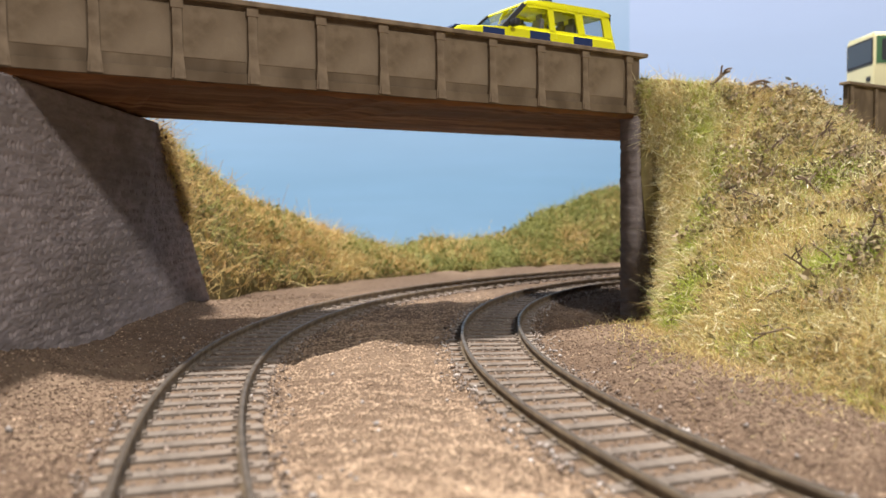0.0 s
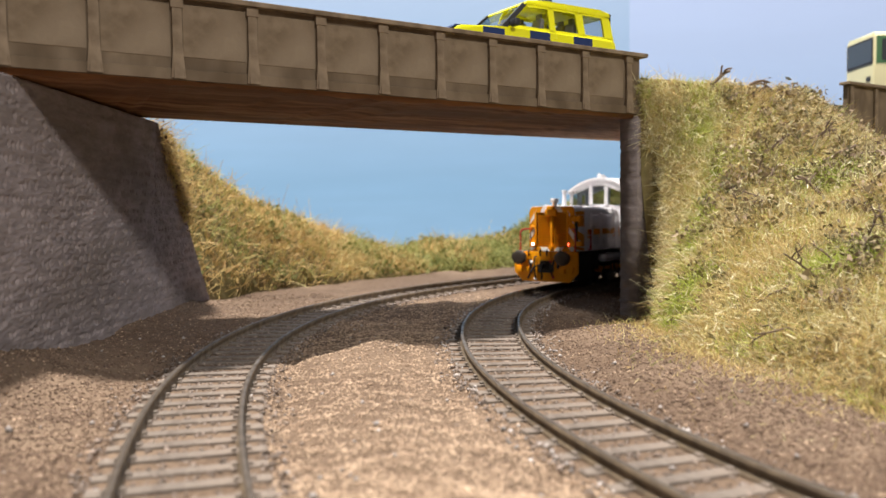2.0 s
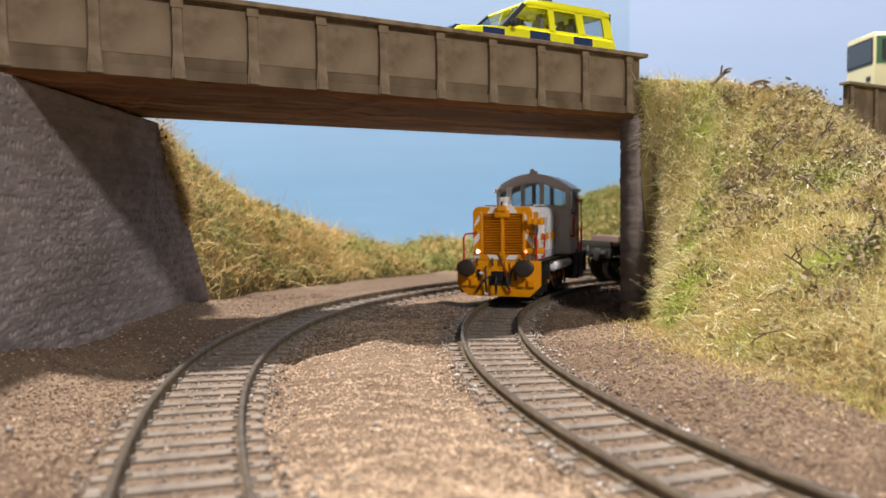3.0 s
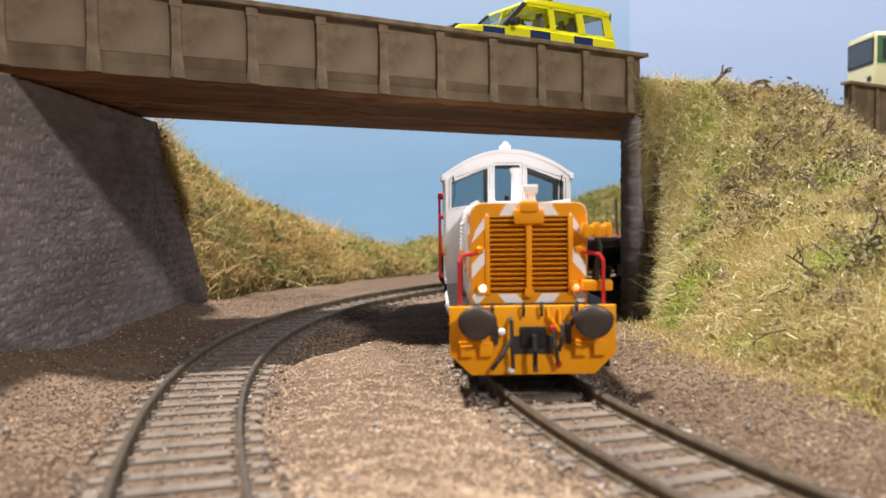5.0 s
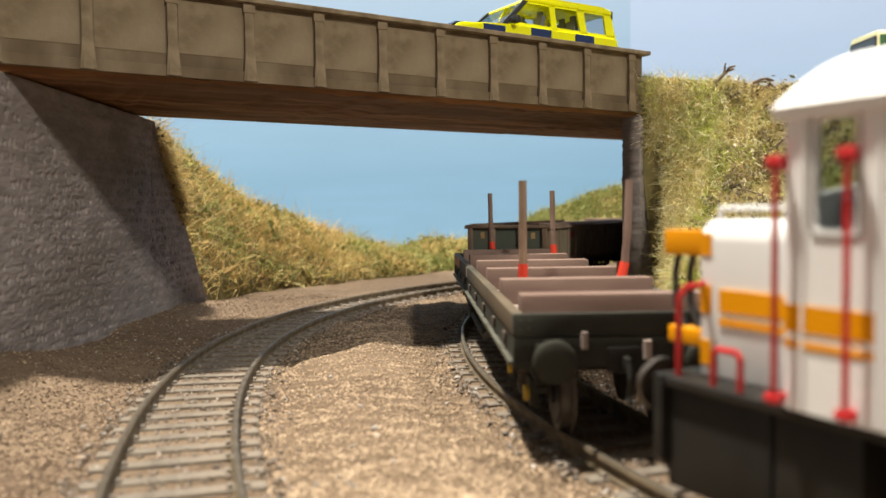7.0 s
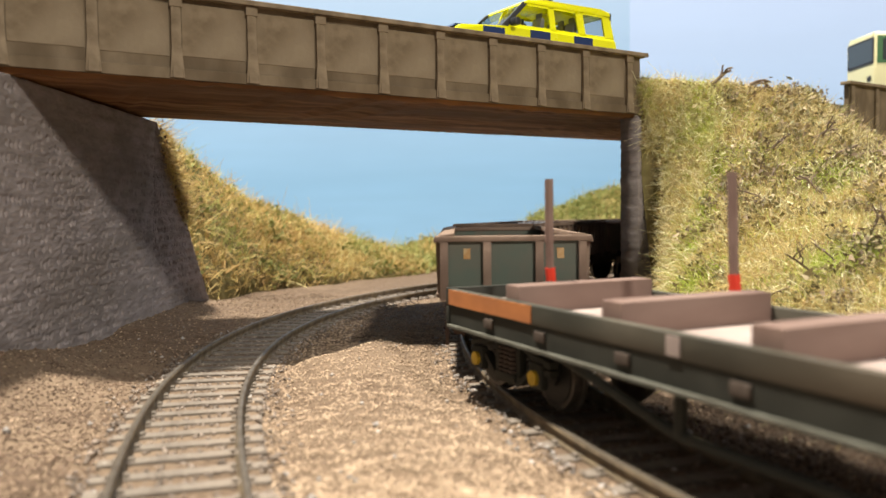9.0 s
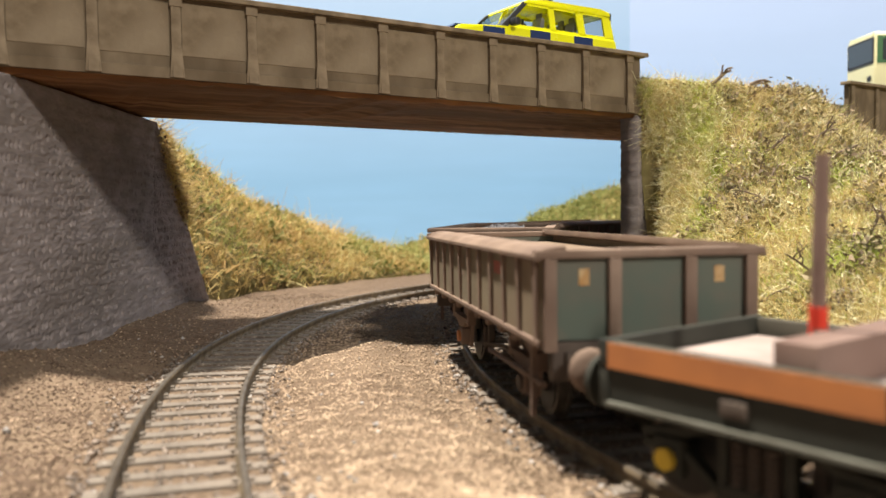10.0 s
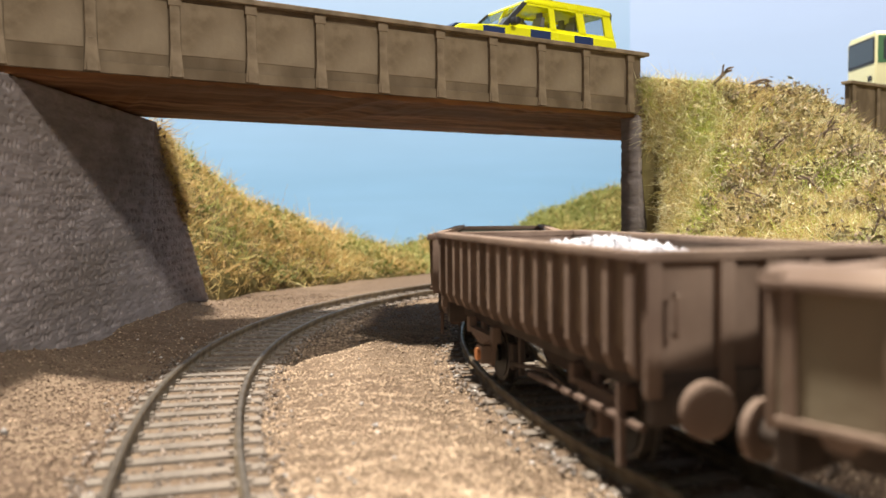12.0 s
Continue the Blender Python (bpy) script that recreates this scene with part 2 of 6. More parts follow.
def part(name, bm, mat, parent=None, label="", smooth=None, kind=""):
    """Links a bmesh, made in millimetres, as one mesh object."""
    bmesh.ops.recalc_face_normals(bm, faces=bm.faces)
    bm.transform(Matrix.Scale(MM, 4))
    me = bpy.data.meshes.new(name)
    bm.to_mesh(me)
    bm.free()
    me.materials.append(mat)
    if smooth is not None:
        me.shade_smooth()
        me.set_sharp_from_angle(angle=radians(smooth))
    ob = new(name, me)
    ob.parent = parent
    return tagged(ob, label, kind=kind)


def raw(name, verts, faces, mat, parent=None, smooth=False):
    """Links many small pieces at once from arrays: faces all have the same number of corners."""
    verts, faces = np.asarray(verts, dtype=np.float32) * MM, np.asarray(faces, dtype=np.int32)
    me = bpy.data.meshes.new(name)
    n = faces.shape[1]
    me.vertices.add(len(verts))
    me.vertices.foreach_set("co", verts.ravel())
    me.loops.add(faces.size)
    me.loops.foreach_set("vertex_index", faces.ravel())
    me.polygons.add(len(faces))
    me.polygons.foreach_set("loop_start", np.arange(0, faces.size, n, dtype=np.int32))
    me.update(calc_edges=True)
    me.validate()
    me.materials.append(mat)
    if smooth:
        me.shade_smooth()
    ob = new(name, me)
    ob.parent = parent
    return ob


def box(bm, x0, x1, y0, y1, z0, z1, bevel=0.0, m=None):
    c = ((x0 + x1) / 2, (y0 + y1) / 2, (z0 + z1) / 2)
    t = Matrix.Translation(c) @ Matrix.Diagonal((abs(x1 - x0), abs(y1 - y0), abs(z1 - z0), 1))
    vs = bmesh.ops.create_cube(bm, size=1, matrix=(m @ t) if m is not None else t)["verts"]
    if bevel:
        es = {e for v in vs for e in v.link_edges}
        bmesh.ops.bevel(bm, geom=list(es), offset=bevel, segments=2, profile=0.6, affect="EDGES")
    return bm


def rod(bm, a, b, r, n=10, r2=None):
    a, b = Vector(a), Vector(b)
    d = b - a
    m = Matrix.Translation((a + b) / 2) @ d.to_track_quat("Z", "Y").to_matrix().to_4x4()
    bmesh.ops.create_cone(bm, cap_ends=True, segments=n, radius1=r, radius2=r if r2 is None else r2, depth=d.length, matrix=m)
    return bm


def pipe(bm, pts, r, n=8):
    """A bent rod with round joints."""
    for a, b in zip(pts, pts[1:]):
        rod(bm, a, b, r, n)
    for p in pts[1:-1]:
        bmesh.ops.create_icosphere(bm, subdivisions=1, radius=r * 1.02, matrix=Matrix.Translation(p))
    return bm


def prism(bm, outline, axis, lo, hi, bevel=0.0):
    """Extrudes a flat outline along an axis: 'x' takes (y, z), 'y' takes (x, z), 'z' takes (x, y)."""
    def place(u, v, w):
        return {"x": (w, u, v), "y": (u, w, v), "z": (u, v, w)}[axis]
    a = [bm.verts.new(place(u, v, lo)) for u, v in outline]
    b = [bm.verts.new(place(u, v, hi)) for u, v in outline]
    fs = [bm.faces.new(a), bm.faces.new(b[::-1])]
    for i in range(len(a)):
        j = (i + 1) % len(a)
        fs.append(bm.faces.new((a[j], a[i], b[i], b[j])))
    if bevel:
        es = {e for f in fs for e in f.edges}
        bmesh.ops.bevel(bm, geom=list(es), offset=bevel, segments=2, profile=0.6, affect="EDGES")
    return bm


def dome(bm, centre, radii, sub=2):
    bmesh.ops.create_icosphere(bm, subdivisions=sub, radius=1,
                               matrix=Matrix.Translation(centre) @ Matrix.Diagonal((*radii, 1)))
    return bm


def nb():
    return bmesh.new()


# ---- the two tracks: start, heading, bend along the way ----
class Track:
    def __init__(self, x, y, heading, bends, hold, settle):
        step = 1.0
        self.s = np.arange(-700, 1500, step)
        u = self.s / 300
        k = (bends[0] + bends[1] * u + bends[2] * u * u) / 100
        uh = hold / 300
        kh = (bends[0] + bends[1] * uh + bends[2] * uh * uh) / 100
        k = np.where(self.s > hold, kh, k)
        k = np.where(self.s < 0, bends[0] / 100 * np.clip(1 + self.s / 120, 0, 1), k)
        zero = int(700 / step)
        th = np.cumsum(k) * step
        th = th - th[zero] + heading
        th = np.where(self.s > hold, np.maximum(th, settle), th)
        xs, ys = np.cumsum(np.cos(th)) * step, np.cumsum(np.sin(th)) * step
        self.x, self.y, self.th = xs - xs[zero] + x, ys - ys[zero] + y, th

    def at(self, s, side=0.0):
        x, y, th = (np.interp(s, self.s, v) for v in (self.x, self.y, self.th))
        return x - np.sin(th) * side, y + np.cos(th) * side, th


FAR_TRACK = Track(-30.05, 86.98, 1.8834, (-0.0958, -0.9446, 0.7098), 330, 0.02)
NEAR_TRACK = Track(62.63, 44.24, 2.1621, (-0.3923, 0.4026, -0.5072), 335, 0.0)


def sweep(name, track, s0, s1, ds, profile, mat, parent, label=""):
    """Carries a closed profile (side, height) along a track."""
    s = np.arange(s0, s1, ds)
    n = len(profile)
    vs = np.zeros((len(s), n, 3))
    for j, (side, z) in enumerate(profile):
        x, y, _ = track.at(s, side)
        vs[:, j, 0], vs[:, j, 1], vs[:, j, 2] = x, y, z
    idx = np.arange(len(s) * n).reshape(len(s), n)
    a, b = idx[:-1], idx[1:]
    faces = np.stack([a, np.roll(a, -1, 1), np.roll(b, -1, 1), b], -1).reshape(-1, 4)
    ob = raw(name, vs.reshape(-1, 3), faces, mat, parent)
    return tagged(ob, label)


def build_track(track, s0, s1, label, seed):
    rnd = random.Random(seed)
    t = empty("railway_track")
    tagged(t, label, "railway track")
    for g in (8.25, -8.25):
        rail = sweep("rail", track, s0, s1, 2.0, [(g - 0.42, RAIL - 0.95), (g - 0.2, RAIL - 1.25), (g - 0.2, 1.95), (g - 0.75, 1.8), (g - 0.75, 1.45),
                                                  (g + 0.75, 1.45), (g + 0.75, 1.8), (g + 0.2, 1.95), (g + 0.2, RAIL - 1.25), (g + 0.42, RAIL - 0.95),
                                                  (g + 0.45, RAIL - 0.12), (g - 0.45, RAIL - 0.12)], RAIL_SIDE, t)
        sweep("rail_head", track, s0, s1, 2.0, [(g - 0.45, RAIL - 0.12), (g + 0.45, RAIL - 0.12), (g + 0.36, RAIL), (g - 0.36, RAIL)], RAIL_TOP, rail,
              "worn steel running surface")
    # sleepers, with their rail chairs, share one mesh
    bm = nb()
    box(bm, -1.35, 1.35, -11.9, 11.9, -0.3, 1.85, 0.15)
    for g in (8.25, -8.25):
        for d in (-1.55, 1.55):
            box(bm, -0.7, 0.7, g + d * 0.72 - 0.4, g + d * 0.72 + 0.4, 1.7, 2.3, 0.15)
    first = part("sleeper", bm, SLEEPER, t)
    s = s0 + 3.0
    first_done = False
    while s < s1:
        x, y, th = track.at(s)
        m = pose(x * MM, y * MM, rnd.uniform(-0.12, 0.08) * MM, 0, 0, math.degrees(th) + rnd.uniform(-1.2, 1.2))
        if first_done:
            ob = new("sleeper", first.data)
            ob.parent = t
        else:
            ob, first_done = first, True
        ob.matrix_basis = m
        s += 6.9
    return t


build_track(FAR_TRACK, -110, 760, "weathered model railway track with dark rails curving under the bridge", 3)
build_track(NEAR_TRACK, -170, 640, "weathered model railway track with dark rails carrying the train", 4)


# ---- ground sheet ----
def near_distance(track, x, y):
    best = np.full(x.shape, 1e9)
    for s in range(-200, 760, 4):
        tx, ty, _ = track.at(s)
        best = np.minimum(best, np.hypot(x - tx, y - ty))
    return best


def lump(x, y, size, seed=0.0):
    """A cheap smooth noise in about -1..1 from a few waves of mixed directions."""
    v = 0
    for i in range(5):
        a = 1.3 * i + seed
        f = (0.75 + 0.23 * i) / size * 2
        v = v + np.sin((x * math.cos(a) + y * math.sin(a)) * f + 2.1 * i + seed * 7) * np.cos((x * math.sin(a * 1.7) - y * math.cos(a * 1.3)) * f * 0.83 + i)
    return v / 2.6


def ground_height(x, y):
    df, dn = near_distance(FAR_TRACK, x, y), near_distance(NEAR_TRACK, x, y)
    d = np.minimum(df, dn)
    shoulder = np.clip((d - 10.6) / 8, 0, 1)
    z = 1.4 * np.clip((15 - d) / 4, 0, 1) + shoulder * (1.0 + 1.1 * lump(x, y, 26) + 0.55 * lump(x, y, 7, 2.0))
    z += 0.22 * lump(x, y, 2.6, 4.0) * (0.35 + 0.65 * shoulder)
    # the scatter banks up between the tracks and against the walls
    between = np.clip((np.minimum(df, dn) - 16) / 16, 0, 1) * np.clip((260 - y) / 60, 0, 1) * (x > -60) * (x < 70)
    z += 2.6 * between
    z += 9.0 * np.clip((-62 - x) / 34, 0, 1) ** 1.5 * np.clip((225 - y) / 60, 0, 1)
    z += 3.0 * np.clip((-74 - x) / 22, 0, 1) ** 1.5 * np.clip((y - 200) / 40, 0, 1) * np.clip((345 - y) / 40, 0, 1)
    return z


def graded(lo, a, b, hi, fine, grow=1.12):
    core = list(np.arange(a, b, fine))
    v, d, left = a, fine, []
    while v > lo:
        d *= grow
        v -= d
        left.append(v)
    v, d, right = core[-1], fine, []
    while v < hi:
        d *= grow
        v += d
        right.append(v)
    return np.array(left[::-1] + core + right)


def build_ground():
    xs, ys = graded(-3000, -125, 125, 3000, 1.15), graded(-3000, 92, 300, 3000, 1.15)
    X, Y = np.meshgrid(xs, ys)
    Z = ground_height(X, Y)
    idx = np.arange(X.size).reshape(X.shape)
    f = np.stack([idx[:-1, :-1], idx[:-1, 1:], idx[1:, 1:], idx[1:, :-1]], -1).reshape(-1, 4)
    ob = raw("ground", np.stack([X, Y, Z], -1).reshape(-1, 3), f, SAND, smooth=True)
    tagged(ob, "sandy brown scatter ground of the layout board", "ground", kind="structure")


build_ground()

PEBBLE = np.array([(1, 0, 0), (-1, 0, 0), (0, 1, 0), (0, -1, 0), (0, 0, 1), (0, 0, -1)], float)
PEBBLE_F = np.array([(0, 2, 4), (2, 1, 4), (1, 3, 4), (3, 0, 4), (2, 0, 5), (1, 2, 5), (3, 1, 5), (0, 3, 5)])


def pebbles(name, x, y, z, size, mat, label, category, rng, parent=None):
    n = len(x)
    v = PEBBLE[None] * rng.uniform(0.45, 1.0, (n, 6, 1)) * size[:, None, None]
    v = v + rng.normal(0, 0.18, (n, 6, 3)) * size[:, None, None]
    a = rng.uniform(0, 2 * np.pi, n)
    c, s = np.cos(a)[:, None], np.sin(a)[:, None]
    v = np.stack([v[..., 0] * c - v[..., 1] * s, v[..., 0] * s + v[..., 1] * c, v[..., 2] * 0.75], -1)
    v = v + np.stack([x, y, z], -1)[:, None]
    f = (PEBBLE_F[None] + (np.arange(n) * 6)[:, None, None]).reshape(-1, 3)
    ob = raw(name, v.reshape(-1, 3), f, mat, parent)
    return tagged(ob, label, category, kind="stuff")


def scatter_ground():
    rng = np.random.default_rng(5)
    n = 110000
    y = 95 + 260 * rng.random(n) ** 1.5
    x = (rng.random(n) * 1.5 - 0.78) * (y * 0.78 + 20)
    d = np.minimum(near_distance(FAR_TRACK, x, y), near_distance(NEAR_TRACK, x, y))
    keep = (d > 11.8) & (x > -97) | (rng.random(n) < 0.05) & (d > 9.5)
    x, y = x[keep], y[keep]
    size = np.abs(rng.normal(0.20, 0.13, len(x))) + 0.15
    middle = (near_distance(FAR_TRACK, x, y) + near_distance(NEAR_TRACK, x, y) < 105 + 10 * lump(x, y, 18, 3.0)) & (x > np.interp(y, FAR_TRACK.y[600:1100], FAR_TRACK.x[600:1100])) \
        & (x < np.interp(y, NEAR_TRACK.y[650:950], NEAR_TRACK.x[650:950]))
    middle = middle | (rng.random(len(x)) < 0.12)
    for name, k, mat, lab in (("sand_grains", middle, GRAIN, "loose pale sandy grains of ground scatter"), ("soil_grains", ~middle, GRAIN_BROWN, "loose brown grains of ground scatter")):
        pebbles(name, x[k], y[k], ground_height(x[k], y[k]) + 0.05, size[k], mat, lab, "scatter", rng)
    m = 260
    x, y = rng.uniform(-90, 110, m), 100 + 170 * rng.random(m) ** 1.3
    keep = near_distance(FAR_TRACK, x, y) > 6
    x, y = x[keep], y[keep]
    pebbles("white_specks", x, y, ground_height(x, y) + 0.35, np.abs(rng.normal(0.3, 0.25, len(x))) + 0.15, PALE_CHIP, "stray pale specks of stone and plaster", "scatter", rng)
    # grey ballast chips along the ends of the sleepers and between them
    for track, seed in ((FAR_TRACK, 1), (NEAR_TRACK, 2)):
        rng = np.random.default_rng(seed)
        m = 9000
        s = rng.uniform(-100, 420, m)
        side = np.where(rng.random(m) < 0.62, rng.uniform(-7.4, 7.4, m), np.sign(rng.random(m) - 0.5) * (10.8 + np.abs(rng.normal(0, 2.4, m))))
        x, y, _ = track.at(s, side)
        size = np.abs(rng.normal(0.3, 0.18, m)) + 0.16
        z = np.where(np.abs(side) < 10, 1.3, 1.4) + rng.uniform(0, 0.35, m)
        pale = (rng.random(m) < (0.06 if track is FAR_TRACK else 0.3)) & (np.abs(side) > 8)
        pebbles("ballast_chips", x[~pale], y[~pale], z[~pale], size[~pale], CHIP, "grey stone chips of track ballast", "ballast", rng)
        pebbles("pale_ballast_chips", x[pale], y[pale], z[pale], size[pale], PALE_CHIP, "pale stone chips beside the rail", "ballast", rng)


scatter_ground()

# ---- bridge line ----
BX, BY = 66.3, 269.6
BA = radians(32.0)
DX, DY = math.cos(BA), math.sin(BA)      # along the bridge, away to the far end
NX, NY = -DY, DX                          # across it, away from the viewer
BRIDGE = Matrix.Translation((BX * MM, BY * MM, 0)) @ Matrix.Rotation(BA, 4, "Z")


def build_bridge():
    b = empty("road_bridge", BRIDGE)
    tagged(b, "brown plate-girder model road bridge with ribbed panels", "bridge")
    lo, top, bottom, wide = -330.0, 90.0, 69.6, 80.0
    for side, name in ((0, "girder"), (1, "rear_girder")):
        y0 = 0.6 if side == 0 else wide - 2.6
        bm = nb()
        box(bm, lo, 1.6, y0, y0 + 2.0, bottom + 0.4, top - 1.2)
        g = part(name, bm, GIRDER, b)
        out = -1 if side == 0 else 1
        ya = y0 if side == 0 else y0 + 2.0
        bm = nb()
        box(bm, lo, 3.6, ya - 2.2, ya + 2.6, top - 1.3, top, 0.25)
        part("coping", bm, RIB, b, "flat pale brown coping strip")
        bm = nb()
        box(bm, lo, 1.8, ya + out * 0.45 - 0.45, ya + out * 0.45 + 0.45, bottom, bottom + 2.6, 0.12)
        part("bottom_flange", bm, GIRDER, b)
        bm = nb()
        prism(bm, [(ya, bottom + 0.2), (ya, top - 1.35), (ya + out * 1.1, top - 1.35), (ya + out * 1.1, bottom + 6), (ya + out * 1.7, bottom + 0.2)], "x", -1.15, 1.15, 0.18)
        box(bm, -1.5, 1.5, min(ya, ya + out * 1.3), max(ya, ya + out * 1.3), top - 3.6, top - 1.35, 0.15)
        prism(bm, [(-1.15, bottom + 7.5), (-1.75, bottom + 0.3), (1.75, bottom + 0.3), (1.15, bottom + 7.5)], "y", min(ya, ya + out * 1.35), max(ya, ya + out * 1.35), 0.15)
        rib = part("rib", bm, RIB, b)
        if side == 0:
            plate = nb()
            box(plate, -7.7, 7.7, ya - 0.16, ya + 0.1, bottom + 5.4, top - 2.6, 0.12)
            first = part("panel", plate, PLATE, g)
            for i in range(17):
                ob = first if i == 0 else new("panel", first.data)
                ob.parent = g
                ob.matrix_basis = pose((-13.75 - 18.3 * i - (0.6 if i else 0)) * MM, 0, ((i * 37) % 5 - 2) * 0.12 * MM)
        for i in range(18):
            ob = rib if i == 0 else new("rib", rib.data)
            ob.parent = b
            ob.matrix_basis = pose((-4.0 - 18.3 * i - (1.2 if i else 0)) * MM, 0, 0)
    # timber underside boards and the road on top
    bm = nb()
    rnd = random.Random(8)
    n = 110
    cross = [(1.4, bottom + 0.3), (1.9, bottom - 0.9), (20.0, bottom - 0.5), (55.0, bottom - 0.4), (wide - 2.7, bottom - 0.2), (wide - 2.7, bottom + 2.4), (2.7, bottom + 2.4)]
    rows = [[bm.verts.new((lo + (84.0 - lo) * i / n, y + rnd.gauss(0, 0.12), z + (rnd.gauss(0, 0.22) if k < 4 else 0))) for k, (y, z) in enumerate(cross)] for i in range(n + 1)]
    for p, q in zip(rows, rows[1:]):
        for k in range(len(cross)):
            j = (k + 1) % len(cross)
            bm.faces.new((p[k], p[j], q[j], q[k]))
    bm.faces.new(rows[0])
    bm.faces.new(rows[-1])
    part("underside_board", bm, SOFFIT, b, "stained brown timber underside")
    bm = nb()
    box(bm, lo, 8.0, 2.7, wide - 2.7, bottom + 2.6, 80.6)
    part("road_deck", bm, ROAD, b)
    return b


build_bridge()


def stone_sheet(name, corners, nu, nv, thick, seed, parent=None, amp=0.24):
    """A rough-hewn wall between four corners (low-left, low-right, high-right, high-left), with thickness behind it."""
    p = [np.array(c, float) for c in corners]
    u, v = np.meshgrid(np.linspace(0, 1, nu), np.linspace(0, 1, nv))
    q = (p[0] * ((1 - u) * (1 - v))[..., None] + p[1] * (u * (1 - v))[..., None] + p[2] * (u * v)[..., None] + p[3] * ((1 - u) * v)[..., None])
    nrm = np.cross(p[1] - p[0], p[3] - p[0])
    nrm = nrm / np.linalg.norm(nrm)
    lu, lv = u * np.linalg.norm(p[1] - p[0]), v * np.linalg.norm(p[3] - p[0])
    rng = np.random.default_rng(seed)
    rough = rng.normal(0, 1, u.shape)
    rough = (rough + np.roll(rough, 1, 1) + np.roll(rough, -1, 1) + np.roll(rough, 2, 1)) / 2
    course = np.clip(np.abs(((lv / 5.2 + 0.12 * lump(lu, lv, 12, seed)) % 1) - 0.5) * 14, 0, 1)
    amount = 0.5 + 0.5 * np.clip(lump(lu, lv, 34, seed + 3.0), -1, 1)
    d = amp * (0.16 * lump(lu * 0.7, lv * 1.5, 5.2, seed) + 0.42 * lump(lu * 0.45, lv * 2.0, 1.5, seed + 1) + 0.4 * rough * amount) - 0.35 * amp * (1 - course) * amount
    # short upright chisel pits in loose rows
    row = np.floor(lv / 3.0)
    col = np.floor(lu / 1.7 + 0.37 * (row % 3))
    key = np.sin(row * 12.9898 + col * 78.233 + seed) * 43758.5453
    key = key - np.floor(key)
    du = (lu / 1.7 + 0.37 * (row % 3)) - col - 0.3 - 0.4 * key
    dv = lv / 3.0 - row - 0.35 - 0.3 * ((key * 7) % 1)
    pits = np.exp(-(du * 1.7 / 0.40) ** 2 - (dv * 3.0 / 0.62) ** 2) * (key > 0.5) * (0.3 + 0.7 * amount) * 1.0
    q = q + nrm * (d - pits)[..., None]
    back = q - nrm * thick
    idx = np.arange(u.size).reshape(u.shape)
    faces = [np.stack([idx[:-1, :-1], idx[:-1, 1:], idx[1:, 1:], idx[1:, :-1]], -1).reshape(-1, 4)]
    off = u.size
    faces.append(faces[0][:, ::-1] + off)
    for e in (idx[0], idx[-1][::-1], idx[:, 0][::-1], idx[:, -1]):
        faces.append(np.stack([e[:-1], e[:-1] + off, e[1:] + off, e[1:]], -1))
    return raw(name, np.concatenate([q.reshape(-1, 3), back.reshape(-1, 3)]), np.concatenate(faces), STONE, parent, smooth=True)


def build_walls():
    w = empty("wall_left")
    tagged(w, "rough grey-purple carved stone bridge abutment with sloping end", "wall", kind="structure")
    stone_sheet("main_face", [(-94, 60, -2), (-97, 262, -2), (-94, 262, 68.2), (-91, 60, 68.2)], 520, 190, 10, 2, w)
    # the end of the wall falls in a slope towards the rails
    stone_sheet("sloping_wing", [(-97, 262.2, -2), (-99.5, 338, -2), (-94.6, 265.5, 68.2), (-94, 262.2, 68.2)], 180, 190, 6, 2, w, 0.24)
    r = empty("wall_right")
    tagged(r, "dark rough stone bridge abutment beside the grassy bank", "wall", kind="structure")
    stone_sheet("inner_face", [(84.5, 374, -2), (66.7, 272.3, -2), (66.7, 272.3, 69.2), (84.5, 374, 69.2)], 180, 130, 2.5, 4, r, 0.3)
    stone_sheet("front_face", [(66.2, 269.4, -2), (76.5, 275.8, -2), (76.5, 275.8, 60), (66.2, 269.4, 69.2)], 36, 130, 8, 6, r, 0.3)


build_walls()


# ---- grassy banks ----
BASE_LINE = [(73.6, 270.6), (62.0, 224), (60, 178), (72, 142), (104, 112), (190, 80), (420, 60)]
CREST = [(67.6, 270.2), (104, 287), (160, 318), (240, 368), (520, 540)]


def line_distance(x, y, pts):
    best = np.full(np.shape(x), 1e9)
    for (ax, ay), (bx, by) in zip(pts, pts[1:]):
        l2 = (bx - ax) ** 2 + (by - ay) ** 2
        t = np.clip(((x - ax) * (bx - ax) + (y - ay) * (by - ay)) / l2, 0, 1)
        best = np.minimum(best, np.hypot(x - ax - t * (bx - ax), y - ay - t * (by - ay)))
    return best


def inside(x, y, poly):
    c = np.zeros(np.shape(x), bool)
    for (ax, ay), (bx, by) in zip(poly, poly[1:] + poly[:1]):
        cross = ((ay > y) != (by > y)) & (x < (bx - ax) * (y - ay) / (by - ay + 1e-12) + ax)
        c ^= cross
    return c


SLOPE_POLY = BASE_LINE + CREST[::-1]


def crest_height(x):
    return np.interp(x, [66, 138, 172, 230, 420], [83, 83, 62, 46, 40])


def right_bank_height(x, y):
    db, dc = line_distance(x, y, BASE_LINE), line_distance(x, y, CREST)
    across = (x - BX) * NX + (y - BY) * NY
    h = crest_height(x) * np.clip(db / (db + dc + 1e-6), 0, 1) ** 0.85
    h = h + np.clip(db / 14, 0, 1) * (2.4 * lump(x, y, 24, 1.0) + 1.0 * lump(x, y, 8, 2.0))
    h = np.where(inside(x, y, SLOPE_POLY), h, np.where((across > 0) & (x > 67), crest_height(x) - 3, -3.0))
    return h


